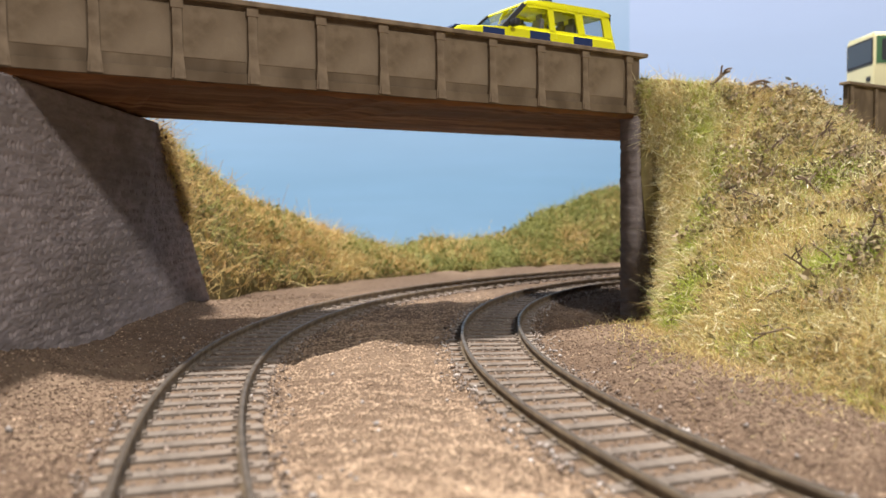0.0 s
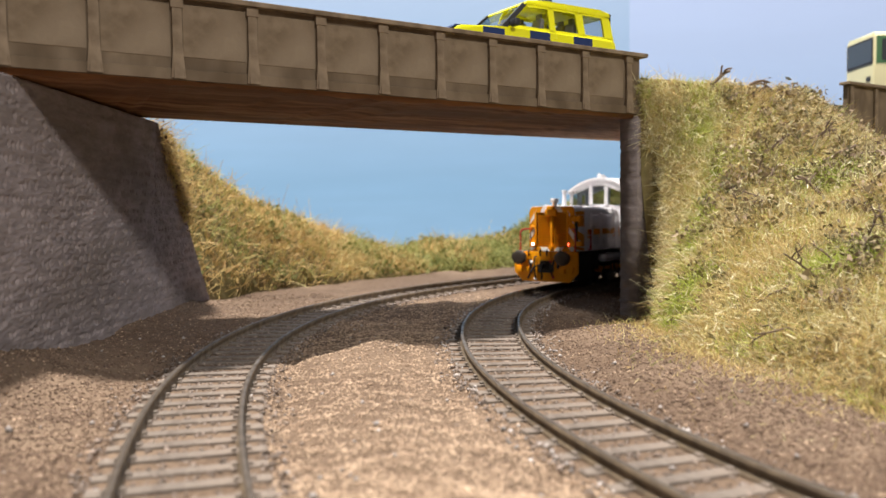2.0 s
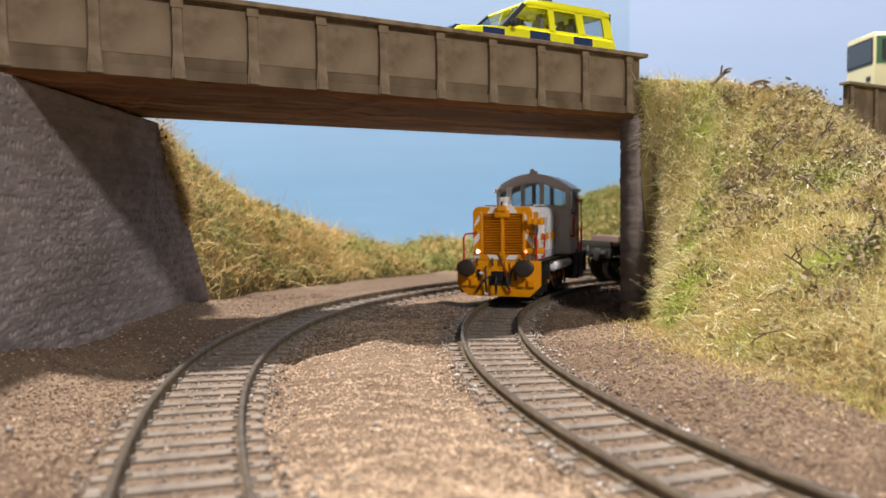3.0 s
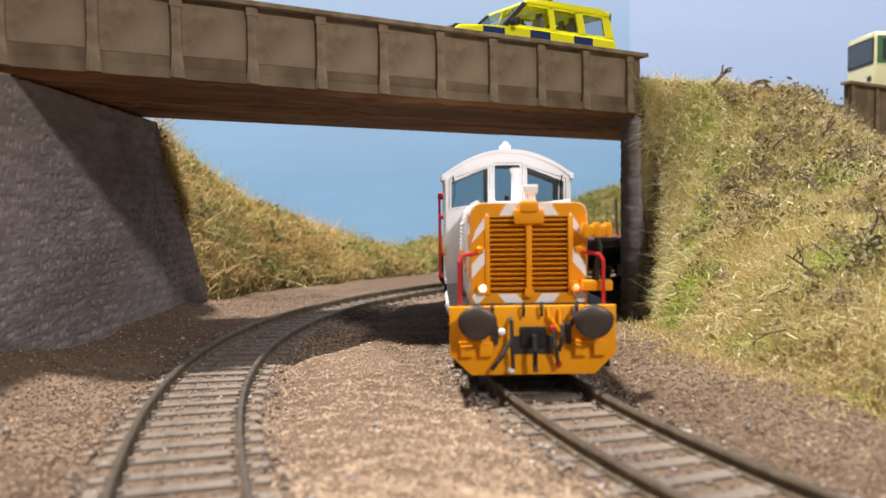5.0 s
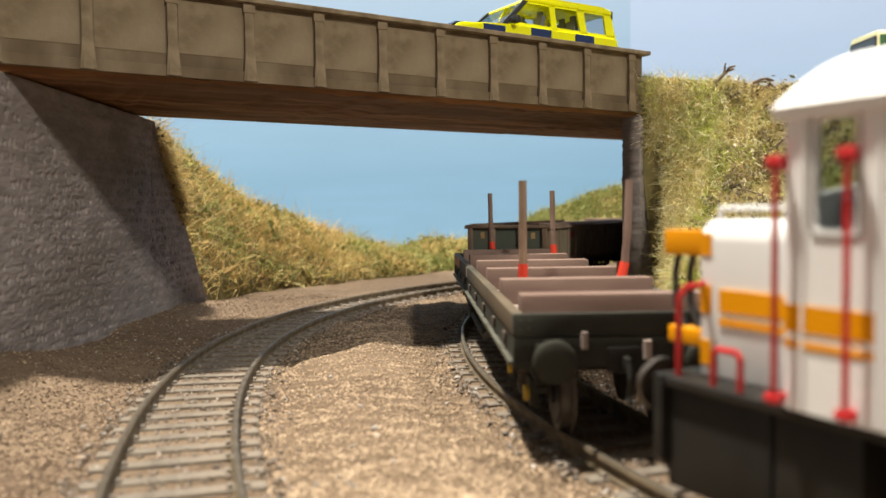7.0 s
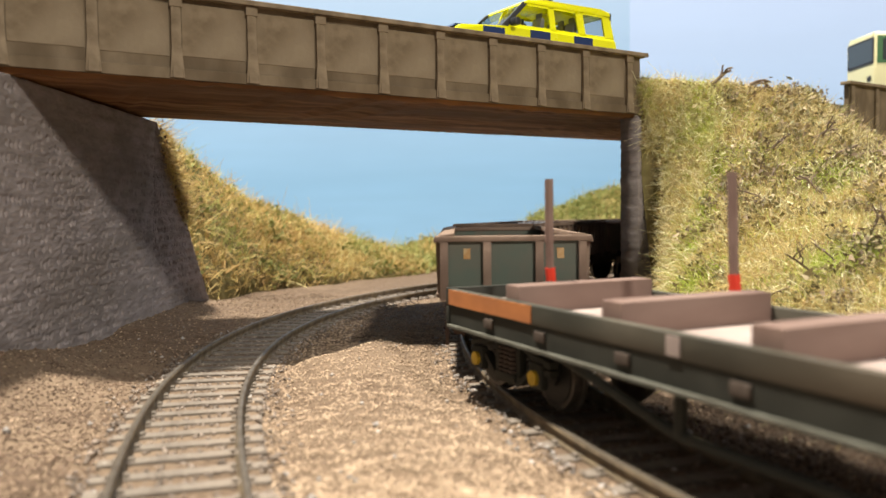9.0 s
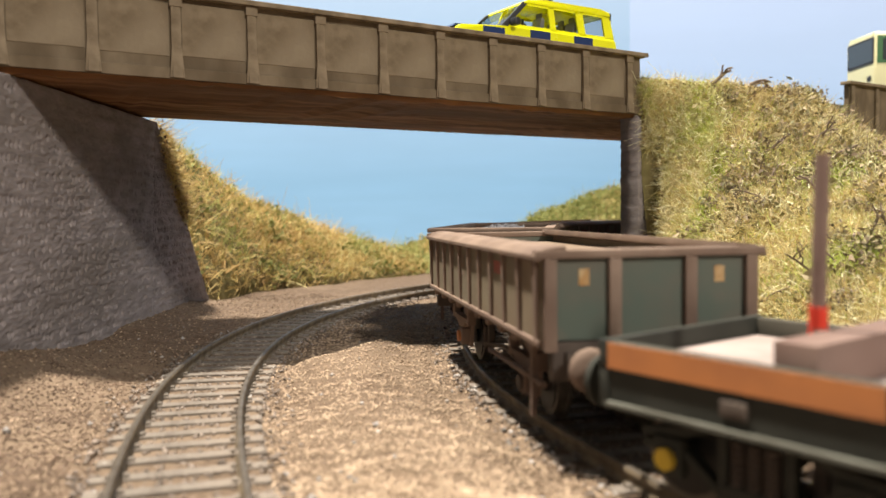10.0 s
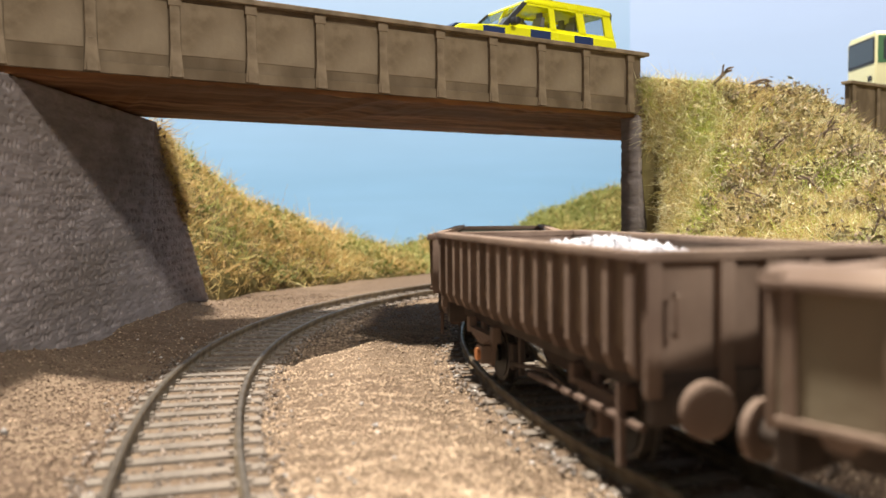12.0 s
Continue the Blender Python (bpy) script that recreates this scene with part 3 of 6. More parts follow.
def build_right_bank():
    # a sheet of rows running from the foot of the slope up to its crest, then level under the road
    nu, nv = 180, 76
    def resample(pts, n):
        p = np.array(pts, float)
        s = np.r_[0, np.cumsum(np.hypot(*np.diff(p, axis=0).T))]
        t = np.linspace(0, 1, n) ** 1.6 * s[-1]
        return np.stack([np.interp(t, s, p[:, i]) for i in (0, 1)], -1)
    a, b = resample(BASE_LINE, nu), resample(CREST, nu)
    v = np.linspace(0, 1, nv)[None, :, None]
    q = a[:, None] * (1 - v) + b[:, None] * v
    Z = right_bank_height(q[..., 0] + 0.02, q[..., 1])
    Z[:, 0], Z[:, -1] = -3, crest_height(q[:, -1, 0]) - 1
    Z = np.where(Z < -2.9, -3, Z)
    Z[:, 1:-1] = np.maximum(Z[:, 1:-1], crest_height(q[:, 1:-1, 0]) * np.linspace(0, 1, nv)[None, 1:-1] ** 1.3 * 0.6)
    top = b + np.array((16.0, 80.0))
    q = np.concatenate([q, top[:, None], top[:, None]], 1)
    Z = np.concatenate([Z, np.minimum(crest_height(b[:, :1]) - 3, 77.0), np.full((nu, 1), -3.0)], 1)
    idx = np.arange(Z.size).reshape(Z.shape)
    f = np.stack([idx[:-1, :-1], idx[1:, :-1], idx[1:, 1:], idx[:-1, 1:]], -1).reshape(-1, 4)
    ob = raw("bank_right", np.concatenate([q, Z[..., None]], -1).reshape(-1, 3), f, SOIL, smooth=True)
    tagged(ob, "steep earth bank under dry grass beside the bridge", "bank", kind="structure")


build_right_bank()

# height of the far bank along the far track
BANK_S = [150, 200, 218, 246, 278, 306, 340, 361, 401, 427, 441, 479, 560, 800]
BANK_H = [82, 74, 64, 54, 40, 28, 15, 11.5, 14, 15, 21, 44, 66, 74]


def far_bank_point(s, v):
    """A place on the outer bank: s along the far track, v from its foot (0) to its back (1)."""
    foot = np.interp(s, [150, 205, 225, 800], [84, 80, 72, 73])
    x, y, _ = FAR_TRACK.at(s, foot + 62 * v)
    h = np.interp(s, BANK_S, BANK_H)
    z = h * np.clip(v / 0.62, 0, 1) ** 0.7 + np.clip(v * 6, 0, 1) * (2.6 * lump(s, v * 62, 22, 3.0) + 1.2 * lump(s, v * 62, 8, 5.0))
    z = z + 24 * np.clip((278 - s) / 50, 0, 1) * np.clip((v - 0.3) / 0.55, 0, 1)
    return x, y, z - 3 * (v <= 0)


def build_far_bank():
    s, v = np.meshgrid(np.linspace(140, 760, 280), np.linspace(0, 1, 34), indexing="ij")
    x, y, z = far_bank_point(s, v)
    idx = np.arange(x.size).reshape(x.shape)
    f = np.stack([idx[:-1, :-1], idx[:-1, 1:], idx[1:, 1:], idx[1:, :-1]], -1).reshape(-1, 4)
    ob = raw("bank_far", np.stack([x, y, z], -1).reshape(-1, 3), f, SOIL, smooth=True)
    tagged(ob, "low grassy earth bank curving behind the far track", "bank", kind="structure")


build_far_bank()


def blades(name, base, up, length, width, mat, label, category, rng, droop=0.5):
    """Grass fibres: each a bent strip of two quads."""
    n = len(base)
    side = np.cross(up, rng.normal(0, 1, (n, 3)))
    side /= np.linalg.norm(side, axis=1)[:, None] + 1e-9
    bend = rng.normal(0, 1, (n, 3)) * droop
    bend[:, 2] -= droop * 0.5
    mid = base + up * (length * 0.55)[:, None] + bend * (length * 0.14)[:, None]
    tip = base + up * (length * 0.9)[:, None] + bend * (length * 0.5)[:, None]
    w = (side * width[:, None])
    v = np.stack([base - w, base + w, mid - w * 0.8, mid + w * 0.8, tip - w * 0.25, tip + w * 0.25], 1)
    f = (np.array([(0, 1, 3, 2), (2, 3, 5, 4)])[None] + (np.arange(n) * 6)[:, None, None]).reshape(-1, 4)
    ob = raw(name, v.reshape(-1, 3), f, mat)
    return tagged(ob, label, category, kind="stuff")


def flakes(name, base, size, mat, label, category, rng, parent=None):
    """Small crumpled leaves: two triangles folded at random."""
    n = len(base)
    a, b, c = (rng.normal(0, 1, (n, 3)) for _ in range(3))
    for q in (a, b, c):
        q /= np.linalg.norm(q, axis=1)[:, None]
    sz = size[:, None]
    v = np.stack([base, base + a * sz, base + (a + b) * sz * 0.55, base + b * sz * 0.8 + c * sz * 0.25], 1)
    f = (np.array([(0, 1, 2), (0, 2, 3)])[None] + (np.arange(n) * 4)[:, None, None]).reshape(-1, 3)
    ob = raw(name, v.reshape(-1, 3), f, mat, parent)
    return tagged(ob, label, category, kind="stuff")


def unit(v):
    return v / (np.linalg.norm(v, axis=1)[:, None] + 1e-9)


def right_bank_samples(n, rng, hi=190):
    x, y = rng.uniform(52, hi, n), rng.uniform(90, 345, n)
    keep = inside(x, y, SLOPE_POLY)
    x, y = x[keep], y[keep]
    z = right_bank_height(x, y)
    e = 1.5
    gx = (right_bank_height(x + e, y) - z) / e
    gy = (right_bank_height(x, y + e) - z) / e
    return np.stack([x, y, z], -1), unit(np.stack([-np.clip(gx, -3, 3), -np.clip(gy, -3, 3), np.ones_like(x)], -1))


def plant_right_bank():
    rng = np.random.default_rng(11)
    p, nrm = right_bank_samples(230000, rng)
    clear = (p[:, 1] > 215) & (p[:, 2] < 60) & (p[:, 0] < 0.277 * p[:, 1])
    p, nrm = p[~clear], nrm[~clear]
    patch = lump(p[:, 0] + p[:, 2] * 0.5, p[:, 1] + p[:, 2], 20, 6.0)
    patch = 0.55 * patch
    for gx, gy, gr in ((68, 218, 9), (118, 232, 9), (83, 264, 8), (76, 246, 9), (92, 180, 7)):
        patch = patch + 1.6 * np.exp(-((p[:, 0] - gx) ** 2 + (p[:, 1] - gy) ** 2) / gr ** 2)
    green = (patch + rng.normal(0, 0.35, len(p))) > 0.5
    up = unit(nrm + rng.normal(0, 0.95, p.shape) + np.array((0, 0, 0.1)))
    L = np.abs(rng.normal(2.9, 1.4, len(p))) + 0.9
    W = rng.uniform(0.05, 0.11, len(p))
    blades("dry_grass", (p - nrm * 0.5)[~green], up[~green], L[~green], W[~green], STRAW, "straw-coloured static grass fibres on the bank", "grass", rng, 0.9)
    blades("green_grass", (p - nrm * 0.5)[green], up[green], L[green] * 0.9, W[green], GREEN, "fresh green static grass fibres on the bank", "grass", rng, 0.8)
    w, nw = right_bank_samples(52000, rng)
    pale = (lump(w[:, 0] - w[:, 2] * 0.4, w[:, 1] + w[:, 2] * 0.8, 17, 12.0) + rng.normal(0, 0.4, len(w)) + 1.3 * np.exp(-((w[:, 0] - 62) ** 2 + (w[:, 1] - 197) ** 2) / 14 ** 2) + 0.8 * np.exp(-((w[:, 0] - 66) ** 2 + (w[:, 1] - 232) ** 2) / 9 ** 2)) > 0.5
    w, nw = w[pale], nw[pale]
    blades("bleached_grass", w, unit(nw + rng.normal(0, 0.8, w.shape)), np.abs(rng.normal(3.6, 1.4, len(w))) + 1.0, rng.uniform(0.06, 0.12, len(w)), BLEACHED_LIT,
           "pale bleached grass fibres catching the light", "grass", rng, 0.9)
    # the steep face beside the abutment, sampled by height
    n = 26000
    t, v = rng.random(n) ** 1.4, rng.random(n)
    ax, ay = 73.6 + (62 - 73.6) * t, 270.6 + (224 - 270.6) * t
    bx, by = 67.6 + 36.4 * t, 270.2 + 16.8 * t
    fx, fy = ax + (bx - ax) * v + 0.3, ay + (by - ay) * v
    fz = np.maximum(right_bank_height(fx, fy), 82 * v ** 1.1)
    f = np.stack([fx, fy, fz], -1)
    bare = (fz < 62 + 6 * lump(fx, fy, 5, 1.0)) & (fx < 0.277 * fy)
    f, fx, fz, n = f[~bare], fx[~bare], fz[~bare], int((~bare).sum())
    fu = unit(np.array((-0.55, -0.6, 0.35)) + rng.normal(0, 0.7, f.shape))
    kind = lump(fx, fz, 16, 3.0) + rng.normal(0, 0.4, n)
    # two in five blades made pale: this dim face is brightened through colour
    light = rng.random(n) < 0.4
    for k, m, name in (((kind > 0.25) & ~light, GREEN, "green_grass"), ((kind <= 0.25) & ~light, STRAW, "dry_grass"), (light, BLEACHED_LIT, "bleached_grass")):
        blades(name, f[k], fu[k], np.abs(rng.normal(2.8, 1.2, k.sum())) + 0.8, rng.uniform(0.05, 0.11, k.sum()), m, "grass fibres on the steep end of the bank", "grass", rng, 0.9)
    q, nq = right_bank_samples(60000, rng)
    thick = lump(q[:, 0] * 1.1 - q[:, 2] * 0.6, q[:, 1] + q[:, 2] * 1.1, 16, 9.0) + rng.normal(0, 0.25, len(q)) + 0.6 * np.clip((q[:, 0] - 90) / 45, -1, 0.9)
    k = thick > 0.18
    flakes("leaf_litter", q[k] + nq[k] * rng.uniform(0.2, 3.2, (k.sum(), 1)), np.abs(rng.normal(1.0, 0.45, k.sum())) + 0.3, LEAF,
           "crumpled brown and olive leaf litter in the grass", "leaf litter", rng)


plant_right_bank()


def litter_clumps():
    """Knots of dark twiggy litter and lichen, and short bright straws, over the bank."""
    rng = np.random.default_rng(37)
    c, nc = right_bank_samples(900, rng, 165)
    weight = np.clip((c[:, 0] - 62) / 60, 0.12, 1) * np.clip((c[:, 2] - 4) / 30, 0.15, 1)
    k = rng.random(len(c)) < weight * 0.62
    c, nc = c[k], nc[k]
    for mat, name, label, lo, hi, count in ((LITTER, "bark_litter", "dark brown bark and twig fragments in knots", 0.5, 1.8, 40),
                                            (LICHEN, "lichen_flakes", "grey-green and buff lichen flakes", 0.5, 2.0, 34)):
        pick = rng.random(len(c)) < 0.75
        n = int(pick.sum())
        spread = rng.uniform(0.9, 2.8, n)
        base = np.repeat(c[pick] + nc[pick] * 1.6, count, 0) + rng.normal(0, 1, (n * count, 3)) * np.repeat(spread, count)[:, None] * np.array((1.0, 0.8, 0.75))
        flakes(name, base, rng.uniform(lo, hi, n * count), mat, label, "litter", rng)
    b, nb_ = right_bank_samples(16000, rng, 175)
    b, nb_ = b[:5200], nb_[:5200]
    blades("straw_ends", b + nb_ * rng.uniform(1.0, 2.8, (len(b), 1)), unit(nb_ * 0.4 + rng.normal(0, 1, b.shape)), rng.uniform(0.8, 3.4, len(b)), rng.uniform(0.10, 0.2, len(b)), BLEACHED_LIT,
           "short bright straw ends on the bank", "straw", rng, 0.3)


litter_clumps()


def fringe():
    """Thinning grass and flock that spills over the ground at the foot of the bank."""
    rng = np.random.default_rng(17)
    n = 150000
    x, y = rng.uniform(40, 170, n), rng.uniform(84, 290, n)
    d = line_distance(x, y, BASE_LINE)
    keep = ~inside(x, y, SLOPE_POLY) & (rng.random(n) < np.exp(-d / 5.5)) & (near_distance(NEAR_TRACK, x, y) > 18) & (y < 252)
    x, y = x[keep], y[keep]
    p = np.stack([x, y, ground_height(x, y)], -1)
    up = unit(rng.normal(0, 0.6, p.shape) + np.array((-0.1, -0.2, 0.8)))
    g = (lump(x, y, 22, 5.0) + rng.normal(0, 0.3, len(x))) > 0.45
    for m, name, k in ((STRAW, "dry_grass", ~g), (OLIVE_GRASS, "green_grass", g)):
        blades(name, p[k], up[k], np.abs(rng.normal(1.3, 0.8, k.sum())) + 0.5, rng.uniform(0.05, 0.10, k.sum()), m, "short grass fibres thinning out over the ground", "grass", rng, 0.9)


fringe()


def build_twig(base, way, length, seed, stout=1.0, depth=2):
    rnd = random.Random(seed)
    bm = nb()
    def grow(p, d, l, r, depth):
        n = 4
        for i in range(n):
            q = p + d * (l / n)
            rod(bm, p, q, r * (1 - i / n * 0.4), 6, r * (1 - (i + 1) / n * 0.4))
            p = q
            d = (d + Vector([rnd.gauss(0, 0.28) for _ in range(3)])).normalized()
            if depth and i in (1, 2):
                e = (d + Vector([rnd.gauss(0, 0.9) for _ in range(3)])).normalized()
                grow(p, e, l * 0.5, r * 0.65, depth - 1)
    grow(Vector((0, 0, 0)), Vector(way).normalized(), length, 0.075 * stout * length ** 0.6, depth)
    ob = part("twig", bm, TWIG, None, "", 50)
    ob.location = Vector(base) * MM
    tagged(ob, "dry brown branching twig lying in the bank grass", "twig", "twigs on the bank")


def scatter_twigs():
    rng = np.random.default_rng(29)
    spots = [(95, 281, 8, (0.9, 0, 0.55), 2.8, 1), (76, 256, 14, (0.85, -0.35, -0.55), 2.4, 0), (120, 262, 13, (0.8, 0.2, 0.5), 1.3, 2), (122, 240, 15, (0.7, 0.2, 0.4), 1.3, 2),
             (112, 290, 11, (0.9, 0, 0.4), 1.7, 2), (122, 294, 10, (-0.6, 0, 0.6), 1.6, 2), (130, 280, 9, (0.7, 0, -0.4), 1.4, 2), (118, 246, 12, (0.8, 0.1, 0.35), 1.9, 1),
             (124, 268, 9, (0.8, -0.2, 0.3), 1.4, 2), (106, 262, 10, (0.8, 0, 0.3), 1.6, 2), (100, 246, 8, (0.6, 0.2, 0.7), 1.5, 2), (108, 225, 9, (-0.7, 0.1, 0.5), 1.7, 1)]
    for x, y, l, w, stout, depth in spots:
        build_twig((x, y, float(right_bank_height(np.array([x]), np.array([y]))[0]) + (4.2 if stout > 2.1 else 1.8)), w, l, int(x), stout, depth)
    p, nrm = right_bank_samples(220, rng, 170)
    for i in range(min(34, len(p))):
        w = Vector(nrm[i]) * 0.35 + Vector(rng.normal(0, 0.6, 3))
        build_twig(p[i] + nrm[i] * 0.8, w, rng.uniform(5, 10), i)


scatter_twigs()


def plant_far_bank():
    rng = np.random.default_rng(13)
    n = 60000
    s = rng.uniform(142, 740, n)
    v = rng.random(n) ** 0.9
    x, y, z = far_bank_point(s, v)
    p = np.stack([x, y, z], -1)
    cx, cy, _ = FAR_TRACK.at(s, 0.0)
    tow = unit(np.stack([cx - x, cy - y, np.zeros(n)], -1))
    up = unit(tow * 0.5 + np.array((0, 0, 1.0)) + rng.normal(0, 0.7, p.shape))
    L = np.abs(rng.normal(5.0, 1.8, n)) + 1.5
    W = rng.uniform(0.12, 0.24, n)
    far = np.clip((s - 330) / 130, 0, 1)
    g = (lump(s, v * 62, 18, 2.0) + rng.normal(0, 0.3, n) + 0.7 * far) > 0.55
    blades("dry_grass", p[~g], up[~g], L[~g], W[~g], OCHRE, "straw and ochre grass tufts on the far bank", "grass", rng, 0.8)
    blades("green_grass", p[g], up[g], L[g], W[g], OLIVE_GRASS, "olive green grass on the far bank", "grass", rng, 0.8)
    m = 46000
    s, v = rng.uniform(142, 740, m), rng.random(m)
    x, y, z = far_bank_point(s, v)
    k = (lump(s, v * 62, 15, 8.0) + rng.normal(0, 0.3, m) + 1.0 * np.clip((s - 340) / 90, 0, 1)) > 0.3
    p = np.stack([x, y, z], -1)[k] + rng.normal(0, 1, (k.sum(), 3)) * np.array((1.6, 1.6, 1.2)) + np.array((0, 0, 2.4))
    flakes("bush_leaves", p, np.abs(rng.normal(1.7, 0.6, len(p))) + 0.5, BUSH, "olive and brown bush foliage on the far bank", "bushes", rng)


plant_far_bank()


def wall_end_tuft():
    """Long grass that hangs out behind the sloping end of the abutment."""
    rng = np.random.default_rng(41)
    n = 2600
    t = rng.random(n) ** 0.8
    p = np.stack([-96.5 - 1.5 * t + rng.normal(0, 1.0, n), 268 + 30 * t + rng.normal(0, 1.5, n), 66 - 28 * t + rng.normal(0, 2.2, n)], -1)
    up = unit(np.array((0.75, 0.1, 0.25)) + rng.normal(0, 0.5, p.shape))
    blades("hanging_grass", p, up, rng.uniform(3.0, 7.5, n) * (1.15 - 0.5 * t), rng.uniform(0.07, 0.14, n), OCHRE, "dry grass hanging out behind the abutment", "grass", rng, 0.9)
    k = 1400
    q = p[:k] + rng.normal(0, 1.6, (k, 3))
    flakes("dark_litter", q, rng.uniform(0.5, 1.6, k), LITTER, "dark bark litter along the end of the wall", "litter", rng)


wall_end_tuft()


def foot_tuft():
    """Fresh green growth with a few pale stalks at the foot of the far bank, beside the abutment."""
    rng = np.random.default_rng(43)
    for mat, name, label, n, length in ((GREEN, "green_grass", "fresh green tuft at the foot of the far bank", 4200, 3.4), (BLEACHED_LIT, "pale_stalks", "pale stalks in the green tuft", 160, 6.0)):
        a, q = rng.uniform(0, 2 * np.pi, n), np.sqrt(rng.random(n))
        x, y = -97 + 15 * q * np.cos(a), 396 + 15 * q * np.sin(a)
        z = 2 + 13 * np.clip(1 - q ** 2, 0, 1) * rng.random(n)
        up = unit(np.array((0.1, -0.45, 0.75)) + rng.normal(0, 0.6, (n, 3)))
        blades(name, np.stack([x, y, z], -1), up, np.abs(rng.normal(length, 1.2, n)) + 1.0, rng.uniform(0.09, 0.18, n), mat, label, "grass", rng, 0.8)


foot_tuft()

# ---- painted backdrop ----
def board(name, a, b, z1, mat, label):
    bm = nb()
    ax, ay = a
    bx, by = b
    l = math.hypot(bx - ax, by - ay)
    box(bm, 0, l, 0, 6, -4, z1, m=Matrix.Translation((ax, ay, 0)) @ Matrix.Rotation(math.atan2(by - ay, bx - ax), 4, "Z"))
    ob = part(name, bm, mat)
    tagged(ob, label, "backdrop", kind="structure")


board("backdrop_left", (-900, 690), (163, 690), 620, SKY, "flat board painted as a light blue sky")
board("backdrop_right", (163, 690), (900, 600), 620, SKY_PALE, "flat board painted as a pale lavender-blue sky")


# ---- vehicles: x forward, y to the left, z over the rail heads ----
def panel(bm, outline, holes, axis, lo, hi):
    """A plate with openings through it."""
    def place(u, v, w):
        return {"x": (w, u, v), "y": (u, w, v), "z": (u, v, w)}[axis]
    edges = []
    for loop in (outline, *holes):
        vs = [bm.verts.new(place(u, v, lo)) for u, v in loop]
        edges += [bm.edges.new((vs[i], vs[(i + 1) % len(vs)])) for i in range(len(vs))]
    made = bmesh.ops.triangle_fill(bm, use_beauty=True, use_dissolve=False, edges=edges)["geom"]
    fs = [g for g in made if isinstance(g, bmesh.types.BMFace)]
    ext = bmesh.ops.extrude_face_region(bm, geom=fs)["geom"]
    d = Vector(place(0, 0, 1)) * (hi - lo)
    bmesh.ops.translate(bm, verts=[g for g in ext if isinstance(g, bmesh.types.BMVert)], vec=d)
    return bm


def swell(loop, d):
    cu, cv = sum(p[0] for p in loop) / len(loop), sum(p[1] for p in loop) / len(loop)
    return [(u + math.copysign(d, u - cu), v + math.copysign(d, v - cv)) for u, v in loop]


def rounded(u0, u1, v0, v1, r, n=3):
    out = []
    for cu, cv, a0 in ((u1 - r, v1 - r, 0), (u0 + r, v1 - r, 90), (u0 + r, v0 + r, 180), (u1 - r, v0 + r, 270)):
        for i in range(n + 1):
            a = radians(a0 + 90 * i / n)
            out.append((cu + r * math.cos(a), cv + r * math.sin(a)))
    return out


def wheel(parent, x, r, y, name="wheel"):
    """One wheel with tread, flange and spokes' disc; y is its inner face."""
    sgn = 1 if y > 0 else -1
    bm = nb()
    rod(bm, (0, 0, 0), (0, sgn * 2.2, 0), r, 28)
    rod(bm, (0, 0, 0), (0, sgn * 0.5, 0), r + 0.8, 28)
    w = part(name, bm, STEEL, parent, "steel tread and flange", 40)
    bm = nb()
    rod(bm, (0, sgn * 2.0, 0), (0, sgn * 2.45, 0), r * 0.86, 24)
    rod(bm, (0, sgn * 2.0, 0), (0, sgn * 3.0, 0), r * 0.28, 14)
    part("wheel_disc", bm, BLACK, w, "black wheel centre", 40)
    w.matrix_basis = pose(x * MM, y * MM, r * MM)
    return w


def arc_top(y, half=17.0, eaves=43.0, top=49.6):
    return eaves + (top - eaves) * (1 - (abs(y) / half) ** 2.0)


def hood_outline(half, z0, z1, r):
    pts = [(-half, z0), (half, z0), (half, z1 - r)]
    for i in range(1, 6):
        a = radians(90 * i / 6)
        pts.append((half - r + r * math.cos(a), z1 - r + r * math.sin(a)))
    for i in range(0, 6):
        a = radians(90 + 90 * i / 6)
        pts.append((-half + r + r * math.cos(a), z1 - r + r * math.sin(a)))
    pts.append((-half, z1 - r))
    return pts


def buffer_pair(parent, x, direction, z, head, stock, r=3.4, y=11.4, sticks=5.2):
    for s in (-1, 1):
        bm = nb()
        rod(bm, (x, s * y, z), (x + direction * (sticks - 1.3), s * y, z), 1.75, 16, 1.45)
        box(bm, min(x, x + direction * 0.8), max(x, x + direction * 0.8), s * y - 2.4, s * y + 2.4, z - 2.0, z + 2.0, 0.2)
        st = part("buffer_stock", bm, stock, parent, "", 40)
        bm = nb()
        a, b = x + direction * (sticks - 1.4), x + direction * (sticks - 0.5)
        rod(bm, (a, s * y, z), (b, s * y, z), r, 28)
        dome(bm, (b, s * y, z), (0.55, r * 0.985, r * 0.985), 3)
        part("buffer_head", bm, head, st, "dark oiled steel buffer face", 50)


def hook_and_hoses(parent, x, d, z, colour=BLACK):
    bm = nb()
    box(bm, min(x, x + d * 0.6), max(x, x + d * 0.6), -2.6, 2.6, z - 2.0, z + 2.0, 0.2)
    box(bm, min(x, x + d * 3.0), max(x, x + d * 3.0), -0.45, 0.45, z - 1.2, z + 0.6, 0.2)
    pipe(bm, [(x + d * 2.6, 0, z), (x + d * 3.4, 0, z - 2.4), (x + d * 2.8, 0, z - 5.0), (x + d * 3.4, 0, z - 6.2)], 0.5, 8)
    part("coupling_hook", bm, colour, parent, "black drawhook with hanging link", 40)


